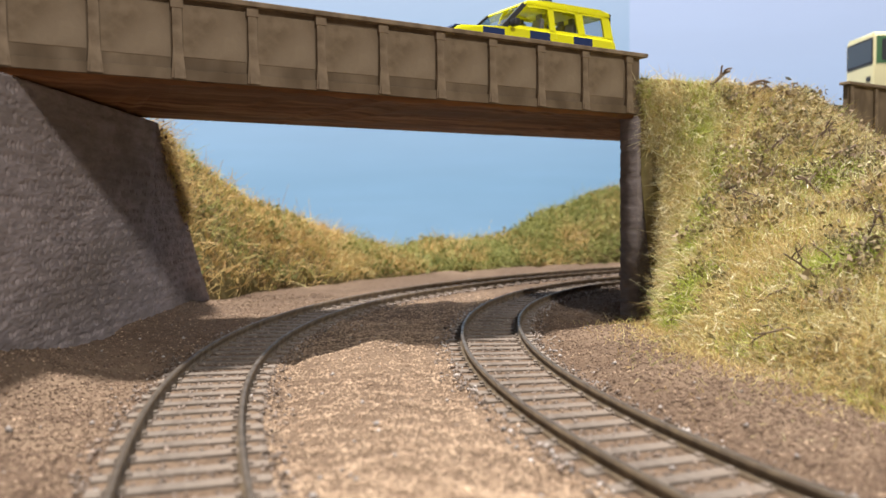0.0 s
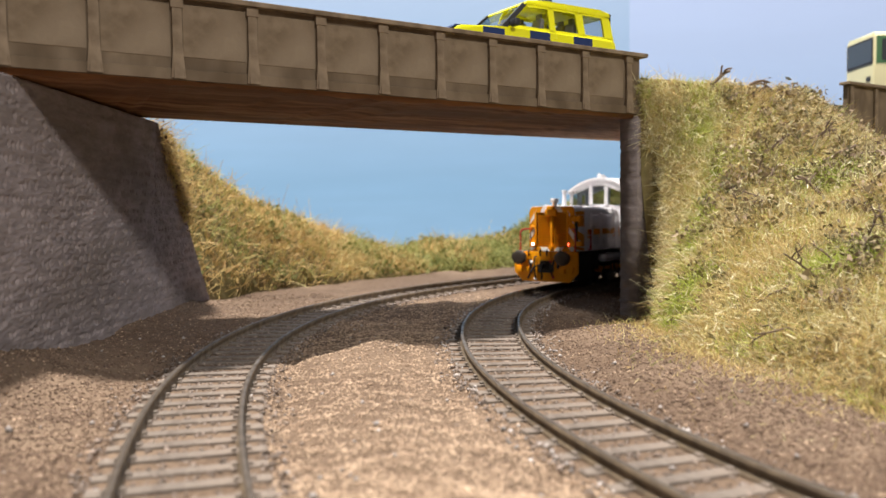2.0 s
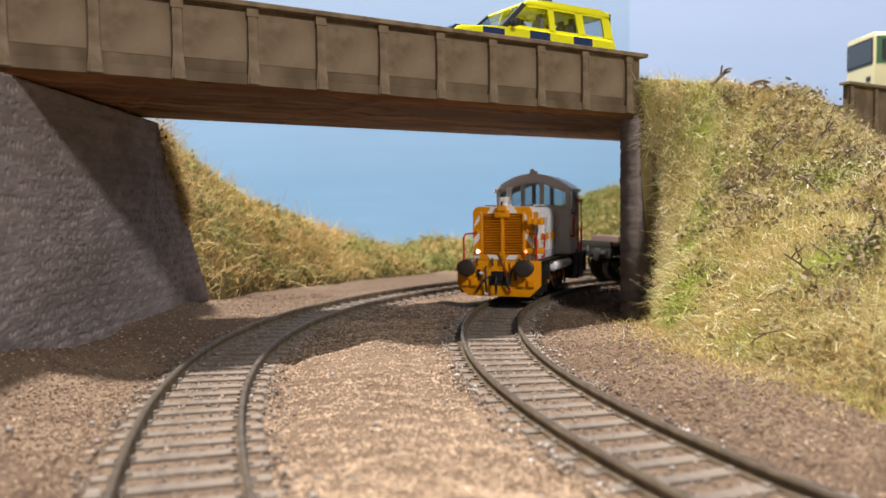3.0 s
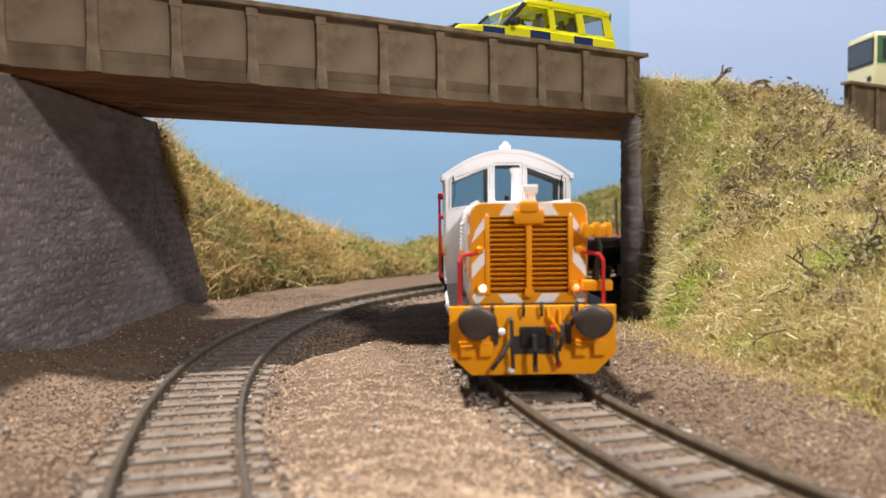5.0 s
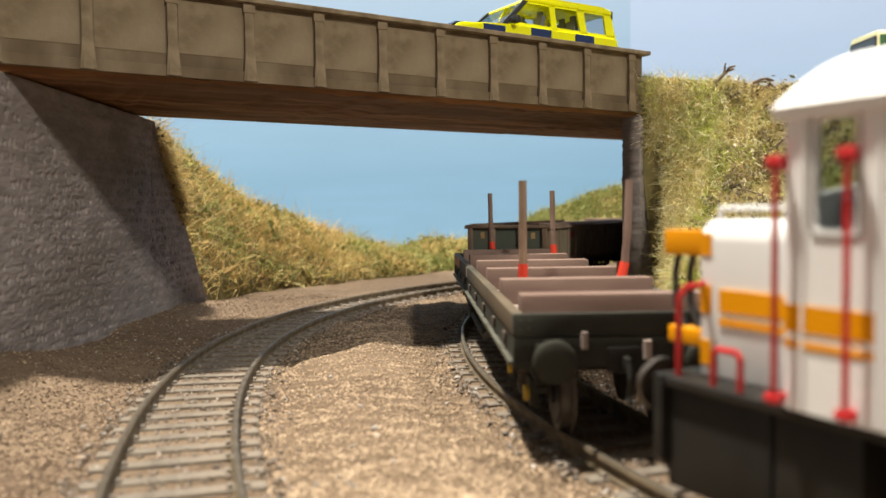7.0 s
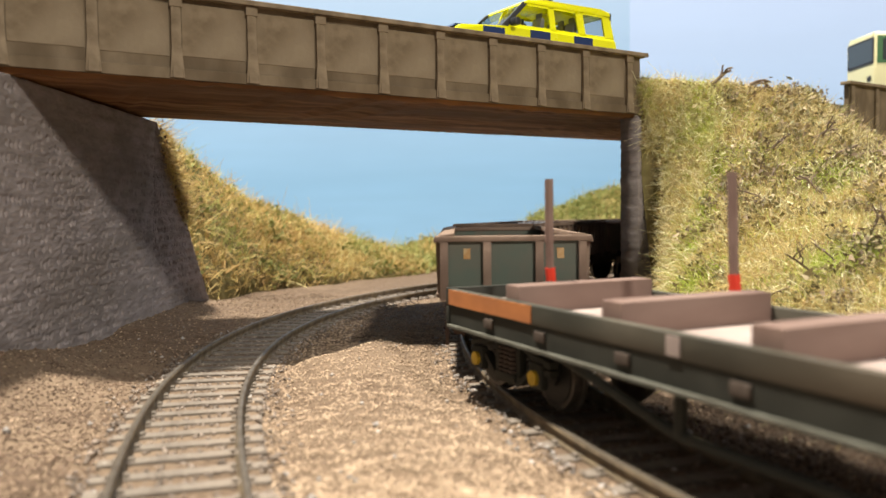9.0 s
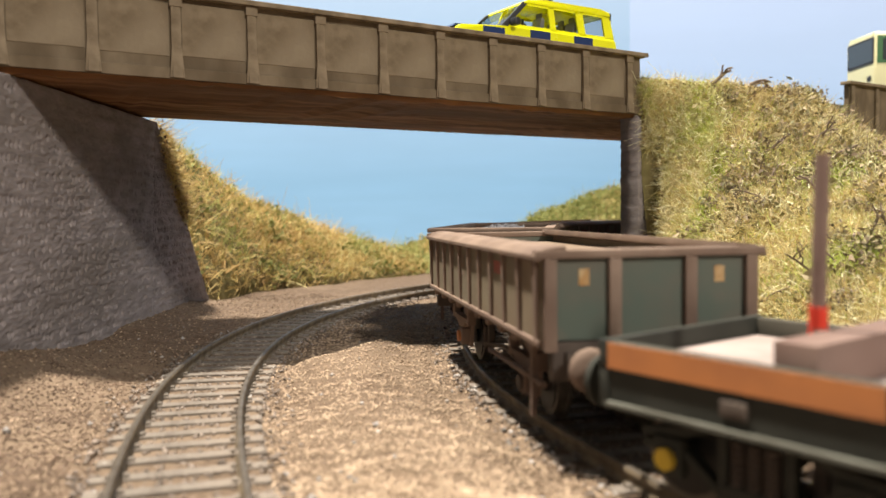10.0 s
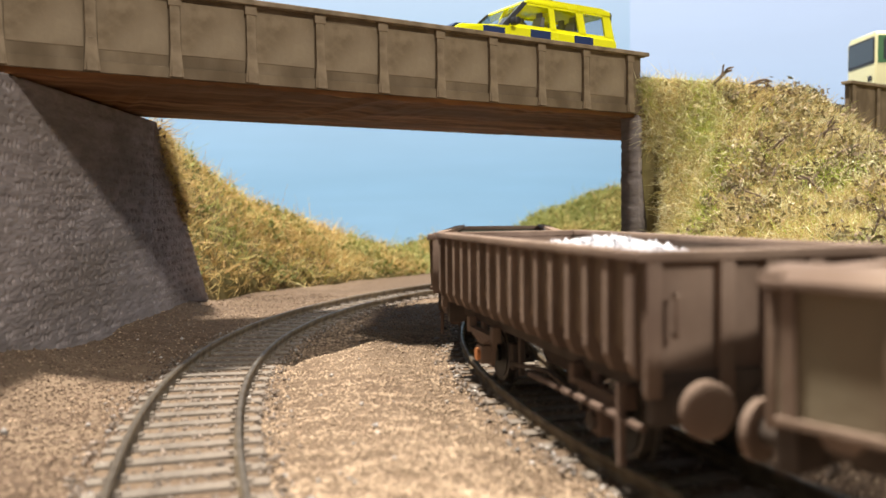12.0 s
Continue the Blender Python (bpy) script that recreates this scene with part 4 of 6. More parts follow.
def build_loco():
    t = empty("diesel_locomotive")
    tagged(t, "white and orange model shunting locomotive with striped nose and red handrails", "locomotive")
    # footplate and frames
    bm = nb()
    box(bm, -46.5, 46.5, -16.5, 16.5, 15.5, 17.0, 0.2)
    part("footplate", bm, BLACK, t, "black running plate", 40)
    bm = nb()
    for s in (-1, 1):
        box(bm, -44, 44, s * 5.6 - 0.5, s * 5.6 + 0.5, 4.6, 15.6)
        for x0, x1 in ((33.5, 46.4), (-46.4, -31.0)):
            box(bm, x0, x1, s * 15.2 - 0.6, s * 15.2 + 0.6, 3.6, 15.6, 0.15)
            for z in (3.6, 9.2):
                box(bm, x0, x1, s * 12.6 - 3.0, s * 12.6 + 3.0, z, z + 0.7)
            box(bm, x0, x0 + 0.8, s * 12.6 - 3.0, s * 12.6 + 3.0, 3.6, 15.6)
        box(bm, -30.8, -19.5, s * 13.2 - 2.4, s * 13.2 + 2.4, 5.4, 15.6, 0.3)
        box(bm, 24.5, 33.0, s * 12.4 - 2.4, s * 12.4 + 2.4, 7.4, 15.6, 0.3)
    box(bm, -40, 40, -5, 5, 6.8, 15.5)
    part("frame", bm, BLACK, t, "black underframe with step boxes", 40)
    for end, d in ((46.5, 1), (-46.5, -1)):
        bm = nb()
        prism(bm, [(-16.7, 17.2), (-16.7, 6.6), (-12.4, 2.6), (12.4, 2.6), (16.7, 6.6), (16.7, 17.2)], "x", min(end, end + d * 1.5), max(end, end + d * 1.5), 0.15)
        beam_paint = ORANGE if d > 0 else BLACK
        beam = part("buffer_beam", bm, beam_paint, t, "bright orange beam with cut corners" if d > 0 else "black rear beam with cut corners", 40)
        x = end + d * 1.5
        buffer_pair(t, x, d, 14.0, BUFFER, beam_paint, 3.85)
        bm = nb()
        for s in (-1, 1):
            for k in (-1.9, 1.9):
                box(bm, min(x, x + d * 1.3), max(x, x + d * 1.3), s * 11.4 + k - 1.3, s * 11.4 + k + 1.3, 6.4, 8.6, 0.2)
            box(bm, min(x, x + d * 0.9), max(x, x + d * 0.9), s * 11.4 - 3.6, s * 11.4 + 3.6, 8.5, 9.3, 0.15)
        part("lower_step", bm, beam_paint, beam, "bracket with open footholds", 40)
        hook_and_hoses(t, x, d, 10.0)
        # no hole is cut: a thin dark plate paints the pocket's shade
        bm = nb()
        box(bm, min(x - d * 0.1, x + d * 0.12), max(x - d * 0.1, x + d * 0.12), -3.9, 3.9, 6.6, 10.2)
        part("coupling_pocket", bm, RUBBER, beam, "dark plate painted as a shaded opening behind the hook")
        bm = nb()
        for y0, y1, zt, zb in ((-4.2, -8.4, 9.6, 4.0), (3.6, 4.8, 11.6, 5.0), (6.0, 5.0, 12.8, 7.4), (-4.6, -4.2, 14.0, 3.6), (8.2, 7.4, 16.6, 12.2)):
            pipe(bm, [(x + d * 0.3, y0, zt), (x + d * 1.8, y0 * 0.8 + y1 * 0.2, zt - 0.6), (x + d * 2.3, (y0 + y1) / 2, (zt + zb) / 2), (x + d * 1.4, y1, zb)], 0.42, 8)
        for y in (-7.6, 7.0):
            box(bm, min(x, x + d * 1.0), max(x, x + d * 1.0), y - 0.55, y + 0.55, 8.6, 12.6, 0.25)
        for y in (-8.2, -2.0, 1.6, 8.6):
            pipe(bm, [(x + d * 0.4, y, 17.2), (x + d * 1.0, y, 17.9), (x + d * 1.4, y, 17.0), (x + d * 0.8, y, 14.4)], 0.33, 6)
        part("brake_hose", bm, RUBBER, beam, "black rubber hoses and hooks", 40)
        bm = nb()
        for y, z in ((3.7, 11.8), (5.0, 4.8)):
            dome(bm, (x + d * 1.2, y, z), (0.8, 0.75, 0.75), 1)
        part("red_valve", bm, RED, beam)
        bm = nb()
        pipe(bm, [(x + d * 0.5, 3.0, 16.8), (x + d * 1.0, 3.2, 14.0), (x + d * 1.2, 5.2, 11.0), (x + d * 1.0, 6.0, 10.2)], 0.42, 6)
        pipe(bm, [(x + d * 0.5, 5.4, 16.4), (x + d * 1.1, 5.4, 12.4)], 0.42, 6)
        part("yellow_pipe", bm, ORANGE, beam, "", 40)
        bm = nb()
        for y, z in ((-6.4, 11.2), (-4.5, 3.8)):
            dome(bm, (x + d * 1.3, y, z), (0.8, 0.9, 0.8), 1)
        part("white_valve", bm, WHITE, beam)
    # running gear
    for x in (-17.5, 0.0, 17.5):
        for y in (-7.1, 7.1):
            wheel(t, x, 6.4, y)
    for s in (-1, 1):
        bm = nb()
        box(bm, -19.5, 19.5, s * 11.4 - 0.5, s * 11.4 + 0.5, 6.2, 8.0, 0.3)
        for x in (-17.5, 0, 17.5):
            rod(bm, (x, s * 10.0, 6.9), (x, s * 12.4, 6.9), 1.7, 16)
        part("coupling_rod", bm, ORANGE, t, "orange painted side rod", 40)
        bm = nb()
        rod(bm, (-8, s * 14.6, 12.6), (20, s * 14.6, 12.6), 2.35, 22)
        for x in (-8, 20):
            dome(bm, (x, s * 14.6, 12.6), (0.9, 2.3, 2.3), 2)
        tank = part("air_tank", bm, WHITE, t, "white cylindrical air tank", 40)
        bm = nb()
        for x in (-3, 14):
            rod(bm, (x - 0.4, s * 14.6, 12.6), (x + 0.4, s * 14.6, 12.6), 2.55, 20)
            box(bm, x - 0.5, x + 0.5, s * 14.6 - 0.5, s * 14.6 + 0.5, 14.8, 15.6)
        part("tank_strap", bm, WHITE, tank, "", 40)
        for x in (-12, -3, 8):
            bm = nb()
            pipe(bm, [(x, s * 12.6, 12.5), (x + 1.2, s * 13.8, 6.5), (x + 4.0, s * 13.6, 3.6), (x + 6.5, s * 12.8, 6.4), (x + 7.0, s * 12.4, 11.5)], 0.32, 6)
            part("sanding_pipe", bm, UNDER, t, "thin grey sanding pipe", 40)
    # engine hood in three lengths
    bm = nb()
    prism(bm, hood_outline(11.2, 17.0, 36.6, 3.2), "x", -4.2, 9.0, 0.15)
    rear_part = part("rear_engine_hood", bm, WHITE, t, "white engine casing", 35)
    bm = nb()
    prism(bm, hood_outline(12.4, 17.0, 37.2, 2.2), "x", 8.8, 33.0, 0.2)
    mid_part = part("engine_hood", bm, WHITE, t, "white louvred engine casing", 35)
    bm = nb()
    prism(bm, hood_outline(12.2, 17.0, 37.6, 2.4), "x", 32.8, 39.6, 0.1)
    panel(bm, hood_outline(12.2, 17.0, 37.6, 2.4), [[(-8.3, 19.1), (8.3, 19.1), (8.3, 34.7), (-8.3, 34.7)]], "x", 39.61, 41.48)
    nose = part("nose", bm, WHITE, t, "white radiator nose with orange hazard stripes", 35)
    for s in (-1, 1):
        for x0 in (11.0, 20.0):
            bm = nb()
            box(bm, x0 - 0.8, x0 + 7.6, s * 12.4 - 0.3, s * 12.4 + 0.3, 18.6, 34.6, 0.12)
            part("side_door", bm, WHITE, mid_part, "", 40)
    for s in (-1, 1):
        for x0 in (11.0, 20.0):
            bm = nb()
            for i in range(15):
                z = 20.0 + i * 0.92
                prism(bm, [(s * 12.6, z), (s * 13.35, z + 0.1), (s * 12.6, z + 0.62)], "x", x0 + 0.2, x0 + 6.4)
            part("louvre_bank", bm, WHITE, mid_part, "row of pressed louvre slats")
    for s in (-1, 1):
        for x in (-2.4, -1.2, 0.0):
            bm = nb()
            pipe(bm, [(x, s * 11.8, 17.2), (x, s * 11.9, 33.0), (x + 0.6, s * 11.4, 35.2), (x + 2.0, s * 10.0, 37.0), (x + 9, s * 9.6, 37.4)], 0.36, 8)
            part("coolant_pipe", bm, WHITE, rear_part, "", 40)
        bm = nb()
        pipe(bm, [(-2, s * 9.6, 37.7), (32, s * 10.2, 37.9)], 0.2, 6)
        for x in (0, 8, 16, 24, 32):
            rod(bm, (x, s * 9.9, 36.4), (x, s * 9.9, 37.9), 0.2, 6)
        part("hood_rail", bm, WHITE, rear_part, "", 40)
        bm = nb()
        box(bm, 1.2, 7.6, s * 11.2 - 0.22, s * 11.2 + 0.22, 19.0, 32.6, 0.1)
        part("side_hatch", bm, WHITE, rear_part, "", 40)
    bm = nb()
    rod(bm, (40.0, 0.6, 37.0), (40.0, 0.6, 39.2), 1.1, 14)
    box(bm, 38.6, 41.6, -1.0, 2.0, 38.9, 40.3, 0.3)
    part("filler_cap", bm, WHITE, nose, "", 40)
    bm = nb()
    rod(bm, (28.0, -1.2, 36.8), (28.0, -1.2, 43.2), 1.05, 16, 0.95)
    rod(bm, (28.0, -1.2, 42.6), (28.0, -1.2, 43.4), 1.25, 16)
    part("exhaust_pipe", bm, WHITE, mid_part, "white upright exhaust pipe", 40)
    # nose face: orange surround, grille with slats, lamps
    F = 41.5
    bm = nb()
    panel(bm, hood_outline(12.0, 17.1, 37.4, 2.4), [[(-8.2, 19.2), (8.2, 19.2), (8.2, 34.6), (-8.2, 34.6)]], "x", F, F + 0.5)
    face = part("nose_face", bm, ORANGE, nose, "orange radiator surround")
    bm = nb()
    for s in (-1, 1):
        for pts in ([(3.2, 34.9), (6.2, 34.9), (4.6, 37.3), (1.4, 37.3)], [(8.5, 33.0), (8.5, 35.6), (11.0, 32.0), (11.9, 29.4)],
                    [(8.5, 26.0), (8.5, 29.0), (11.9, 25.0), (11.9, 22.2)], [(8.5, 19.4), (8.5, 22.4), (11.9, 18.6), (11.2, 17.2), (10.4, 17.2)]):
            prism(bm, [(s * y, z) for y, z in pts], "x", F + 0.45, F + 0.62)
        prism(bm, [(s * 1.2, 17.2), (s * 5.0, 17.2), (s * 6.4, 19.0), (s * 2.6, 19.0)], "x", F + 0.45, F + 0.62)
    part("white_stripe", bm, WHITE, face, "white diagonal stripes")
    for s in (-1, 1):
        for z0, z1, z2, z3 in ((33.4, 35.2, 35.2, 33.4), (28.2, 31.2, 31.2, 28.2), (20.6, 24.2, 27.0, 23.4), (17.2, 18.2, 19.6, 18.4)):
            bm = nb()
            prism(bm, [(33.4, z0), (33.4, z1), (41.4, z2), (41.4, z3)], "y", s * 12.2 - 0.12, s * 12.2 + 0.12)
            part("orange_band", bm, ORANGE, nose, "orange stripe on the nose flank")
    bm = nb()
    box(bm, F - 1.8, F - 1.2, -8.28, 8.28, 19.12, 34.68)
    part("grille_back", bm, material("grille_shadow", (0.30, 0.105, 0.006), (0.26, 0.09, 0.005), 0.6, scale=200), face)
    for s in (-1, 1):
        bm = nb()
        for i in range(15):
            z = 19.7 + i * 0.99
            prism(bm, [(F - 0.9, z - 0.1), (F + 0.25, z + 0.34), (F + 0.25, z + 0.62), (F - 0.9, z + 0.2)], "y", s * 4.35 - 3.75, s * 4.35 + 3.75)
        part("grille_slats", bm, ORANGE, face, "orange horizontal radiator slats")
    bm = nb()
    box(bm, F - 0.8, F + 0.9, -0.62, 0.62, 19.0, 34.6, 0.15)
    box(bm, F + 0.2, F + 1.6, -3.1, 3.1, 33.2, 36.2, 0.5)
    box(bm, F + 0.2, F + 2.2, -1.9, 1.9, 35.6, 37.8, 0.5)
    rod(bm, (F, 0, 19.4), (F + 1.6, 0, 19.4), 1.0, 12)
    for s in (-1, 1):
        box(bm, F, F + 0.9, s * 8.6 - 0.5, s * 8.6 + 0.5, 18.9, 34.9, 0.15)
        dome(bm, (F + 0.6, s * 10.2, 28.0), (0.9, 1.0, 1.0), 1)
    part("lamp_bracket", bm, ORANGE, face, "orange centre bar and lamp bracket", 40)
    for s, m, lab in ((-1, LAMP_W, "lit white marker lamp"), (1, LAMP_R, "lit red tail lamp")):
        bm = nb()
        rod(bm, (F, s * 9.7, 20.3), (F + 1.4, s * 9.7, 20.3), 1.25, 14)
        lamp = part("lamp_housing", bm, ORANGE, face, "", 40)
        bm = nb()
        dome(bm, (F + 1.4, s * 9.7, 20.3), (0.45, 0.68, 0.68), 2)
        part("lamp_lens", bm, m, nose, lab, 40)
    # jumper arms and their hoses
    def jumper(x0, dx, y0, dy):
        bm = nb()
        for z in (31.6, 20.6):
            box(bm, x0, x0 + dx * 1.0, min(y0, y0 + dy), max(y0, y0 + dy), z - 0.9, z + 1.2, 0.3) if dx > 0 else \
                box(bm, x0 + dx, x0, min(y0, y0 + dy), max(y0, y0 + dy), z - 0.9, z + 1.2, 0.3)
        for k in (0.12, 0.5, 0.88):
            cx, cy = x0 + dx * 0.5, y0 + dy * k
            box(bm, cx - abs(dx) * 0.5 - 0.35, cx + abs(dx) * 0.5 + 0.35, cy - 0.5, cy + 0.5, 30.4, 33.3, 0.2)
        arm = part("jumper_arm", bm, ORANGE, t, "orange control socket arm", 40)
        for k in (0.45, 0.85):
            bm = nb()
            x, y = x0 + dx * k, y0 + dy * 0.5
            pipe(bm, [(x, y, 31.0), (x + dx * 0.15, y + dy * 0.1, 28.2), (x + dx * 0.1, y, 24.5), (x - dx * 0.2, y, 21.2)], 0.42, 8)
            part("jumper_hose", bm, RUBBER, arm, "black hanging cable", 40)
    jumper(41.6, 3.2, 10.6, 6.2)
    jumper(-46.0, -6.2, -10.6, 2.2)
    # short rear hood
    bm = nb()
    prism(bm, hood_outline(11.6, 17.0, 34.6, 2.4), "x", -45.6, -28.6, 0.3)
    tail = part("rear_hood", bm, WHITE, t, "white short rear casing", 35)
    bm = nb()
    for s in (-1, 1):
        for z0, z1 in ((30.5, 33.0), (24.0, 27.2), (18.2, 21.0)):
            box(bm, -45.5, -43.8, s * 11.6 - 0.12, s * 11.6 + 0.12, z0, z1)
    for y in (-9.5, -5.5, -1.5, 2.5, 6.5):
        prism(bm, [(y, 17.4), (y + 2.2, 17.4), (y + 4.2, 34.0), (y + 2.0, 34.0)], "x", -46.1, -45.5)
    part("orange_band", bm, ORANGE, tail, "orange end stripes")
    bm = nb()
    for s in (-1, 1):
        pipe(bm, [(-44, s * 10.0, 34.4), (-44, s * 10.0, 35.8), (-31, s * 10.0, 35.8), (-31, s * 10.0, 34.4)], 0.3, 6)
    dome(bm, (-33.5, -6.0, 35.2), (1.6, 1.4, 1.8), 2)
    part("roof_rail", bm, WHITE, tail, "", 40)
    # cab
    XF, XR, HALF = -4.5, -28.8, 16.4
    n = 20
    arch = [(HALF * (1 - 2 * i / n), arc_top(HALF * (1 - 2 * i / n))) for i in range(n + 1)]
    outline = [(-HALF, 17.0), (HALF, 17.0)] + arch
    lights_ = []
    for s in (-1, 1):
        w = [(s * 14.9, 36.8), (s * 14.9, 42.0), (s * 5.2, 45.4), (s * 5.2, 38.0)]
        lights_.append(w if s > 0 else w[::-1])
    lights_.append(rounded(-3.4, 3.4, 38.2, 46.0, 0.6))
    cab = empty("cab")
    cab.parent = t
    tagged(cab, "white cab with arched roof and black-rimmed windows")

    def glazed(name, outline, holes, axis, lo, hi):
        bm = nb()
        panel(bm, outline, holes, axis, lo, hi)
        wall = part(name, bm, WHITE, cab)
        mid = (lo + hi) / 2
        for h in holes:
            bm = nb()
            panel(bm, swell(h, 0.55), [swell(h, -0.5)], axis, lo - 0.16, hi + 0.16)
            part("window_rubber", bm, RUBBER, cab, "black rubber window seal")
            bm = nb()
            prism(bm, swell(h, 0.05), axis, mid - 0.1, mid + 0.1)
            pane = part("window_pane", bm, PANE, cab, "clear window glass")
            pane.visible_shadow = False
        return wall

    glazed("front_wall", outline, lights_, "x", XF - 0.8, XF)
    glazed("rear_wall", outline, lights_, "x", XR, XR + 0.8)
    side_out = [(XR + 0.82, 17.0), (XF - 0.82, 17.0), (XF - 0.82, 43.4), (XR + 0.82, 43.4)]
    for s in (-1, 1):
        lo, hi = (s * HALF - 0.4, s * HALF + 0.4)
        glazed("side_wall", side_out, [rounded(-14.6, -7.4, 33.8, 42.2, 0.8), rounded(-24.6, -19.6, 33.8, 42.2, 0.8)], "y", lo, hi)
        yo = s * (HALF + 0.4)
        bm = nb()
        for x in (-15.9, -17.0, -26.0, -6.2):
            box(bm, x - 0.2, x + 0.2, min(yo, yo + s * 0.18), max(yo, yo + s * 0.18), 17.4, 42.8)
        for x in (-5.0, -10, -13, -20, -28.5):
            for z in (18.0, 42.9):
                dome(bm, (x, yo, z), (0.25, 0.2, 0.25), 1)
        part("door_seam", bm, WHITE, cab, "raised door edges and rivets", 40)
        bm = nb()
        for x0, x1 in ((-28.4, -17.4), (-8.0, -4.8)):
            box(bm, x0, x1, yo - 0.1, yo + 0.1, 24.4, 26.9)
            box(bm, x0, x1, yo - 0.1, yo + 0.1, 22.9, 23.6)
        part("orange_line", bm, ORANGE, cab, "orange lining band")
        bm = nb()
        prism(bm, [(-14.4, 26.4), (-10.8, 26.4), (-10.4, 31.2), (-11.2, 32.6), (-12.0, 31.2), (-12.8, 32.4), (-13.8, 31.0), (-14.6, 33.6), (-15.8, 33.9),
                   (-15.9, 33.1), (-15.2, 32.6), (-15.0, 29.6)], "y", yo - 0.08, yo + 0.12)
        for x in (-14.0, -11.4):
            box(bm, x - 0.25, x + 0.25, yo - 0.08, yo + 0.12, 23.4, 26.6)
        part("painted_emblem", bm, ORANGE, cab, "orange painted animal emblem")
        yr = yo + s * 1.2
        for x, z0, z1 in ((-28.6, 18.0, 39.4), (-19.6, 18.0, 39.6), (-8.2, 24.6, 34.4)):
            bm = nb()
            rod(bm, (x, yr, z0), (x, yr, z1), 0.34, 8)
            for z in (z0, z1):
                rod(bm, (x, yo - s * 0.2, z), (x, yr + s * 0.4, z), 0.55, 8)
                rod(bm, (x - 0.9, yr, z), (x + 0.9, yr, z), 0.5, 8)
            part("cab_handrail", bm, RED, t, "red vertical handrail", 40)
        for xa, xb in ((46.0, 41.6), (-46.0, -45.4)):
            k = 1 if xa > 0 else -1
            bm = nb()
            pipe(bm, [(xa, s * 14.6, 17.0), (xa, s * 14.6, 25.8), (xa - k * 0.6, s * 14.0, 27.0), (xa - k * 1.4, s * 13.0, 27.2), (xb, s * 10.8, 27.4)], 0.38, 8)
            part("corner_handrail", bm, RED, t, "red bent corner handrail", 40)
        bm = nb()
        pipe(bm, [(29.5, s * 12.2, 17.6), (29.5, s * 13.6, 17.8), (29.5, s * 13.7, 26.2), (29.5, s * 12.2, 26.4)], 0.38, 8)
        part("hood_handrail", bm, RED, t, "red upright hood handrail", 40)
        bm = nb()
        pipe(bm, [(-39.5, s * 15.4, 17.0), (-39.5, s * 15.4, 20.4), (-38.9, s * 15.4, 21.0), (-36.1, s * 15.4, 21.0), (-35.5, s * 15.4, 20.4), (-35.5, s * 15.4, 17.0)], 0.36, 8)
        part("step_handrail", bm, RED, t, "low red hoop handrail", 40)
        # lining carried along the casings, with a short block of unreadable lettering
        for (x0, x1, y) in ((-3.8, -2.9, 11.9), (0.8, 2.2, 11.45), (9.2, 10.1, 12.55), (18.8, 19.2, 12.75), (27.8, 30.6, 12.75), (-42.4, -31.0, 11.7)):
            bm = nb()
            box(bm, x0, x1, s * y - 0.1, s * y + 0.1, 24.4, 26.9)
            box(bm, x0, x1, s * y - 0.1, s * y + 0.1, 22.9, 23.6)
            part("orange_line", bm, ORANGE, t, "orange lining band")
        bm = nb()
        for x0, z0, z1 in ((2.6, 24.0, 27.0), (3.7, 24.0, 26.4), (4.8, 24.0, 26.4), (6.0, 24.0, 26.0)):
            box(bm, x0, x0 + 0.75, s * 11.42 - 0.1, s * 11.42 + 0.1, z0, z1)
        part("lettering_bars", bm, ORANGE, t, "orange lettering block")
        bm = nb()
        for x in (11.6, 14.4, 20.6, 23.4):
            box(bm, x, x + 2.4, s * 13.3 - 0.12, s * 13.3 + 0.12, 24.4, 26.9)
        part("orange_line", bm, ORANGE, mid_part, "orange lining across the louvres")
    # roof
    bm = nb()
    top = [(17.7 * (1 - 2 * i / 24), arc_top(17.7 * (1 - 2 * i / 24), 17.7, 43.2, 50.2)) for i in range(25)]
    low = [(y * 0.985, z - 0.9) for y, z in reversed(top)]
    prism(bm, top + low, "x", XR - 0.7, XF + 0.6)
    part("cab_roof", bm, WHITE, cab, "white arched roof", 30)
    bm = nb()
    for s in (-1, 1):
        rod(bm, (XF + 0.8, s * 17.0, 42.6), (XF + 0.8, s * 17.0, 43.8), 0.45, 8)
    box(bm, -10.5, -7.0, -1.8, 1.2, 49.6, 51.4, 0.4)
    rod(bm, (-9.5, -0.3, 50.6), (-9.5, -0.3, 51.6), 1.5, 14, 1.25)
    box(bm, -13.5, -8.5, -1.2, 0.8, 49.9, 51.2, 0.3)
    rod(bm, (-12.4, -0.3, 50.6), (-12.4, -0.3, 51.6), 0.7, 12)
    rod(bm, (-9.2, -0.3, 51.2), (-6.4, -0.3, 51.4), 0.55, 12, 1.0)
    part("roof_horn", bm, WHITE, cab, "stubby white horn on the roof", 40)
    for s in (-1, 1):
        bm = nb()
        pipe(bm, [(XF + 0.3, s * 14.4, 43.2), (XF + 0.6, s * 13.9, 39.8), (XF + 0.5, s * 14.7, 37.6)], 0.16, 6)
        part("wiper", bm, RUBBER, cab)
    bm = nb()
    box(bm, -10.5, -6.0, -13.5, 13.5, 17.2, 33.0, 0.4)
    box(bm, -25, -19, -13, -5, 17.2, 31, 0.6)
    box(bm, -26, -24, -12, -6, 31, 36.5, 0.5)
    part("cab_interior", bm, GREY, cab, "grey control desk and seat", 40)
    return t


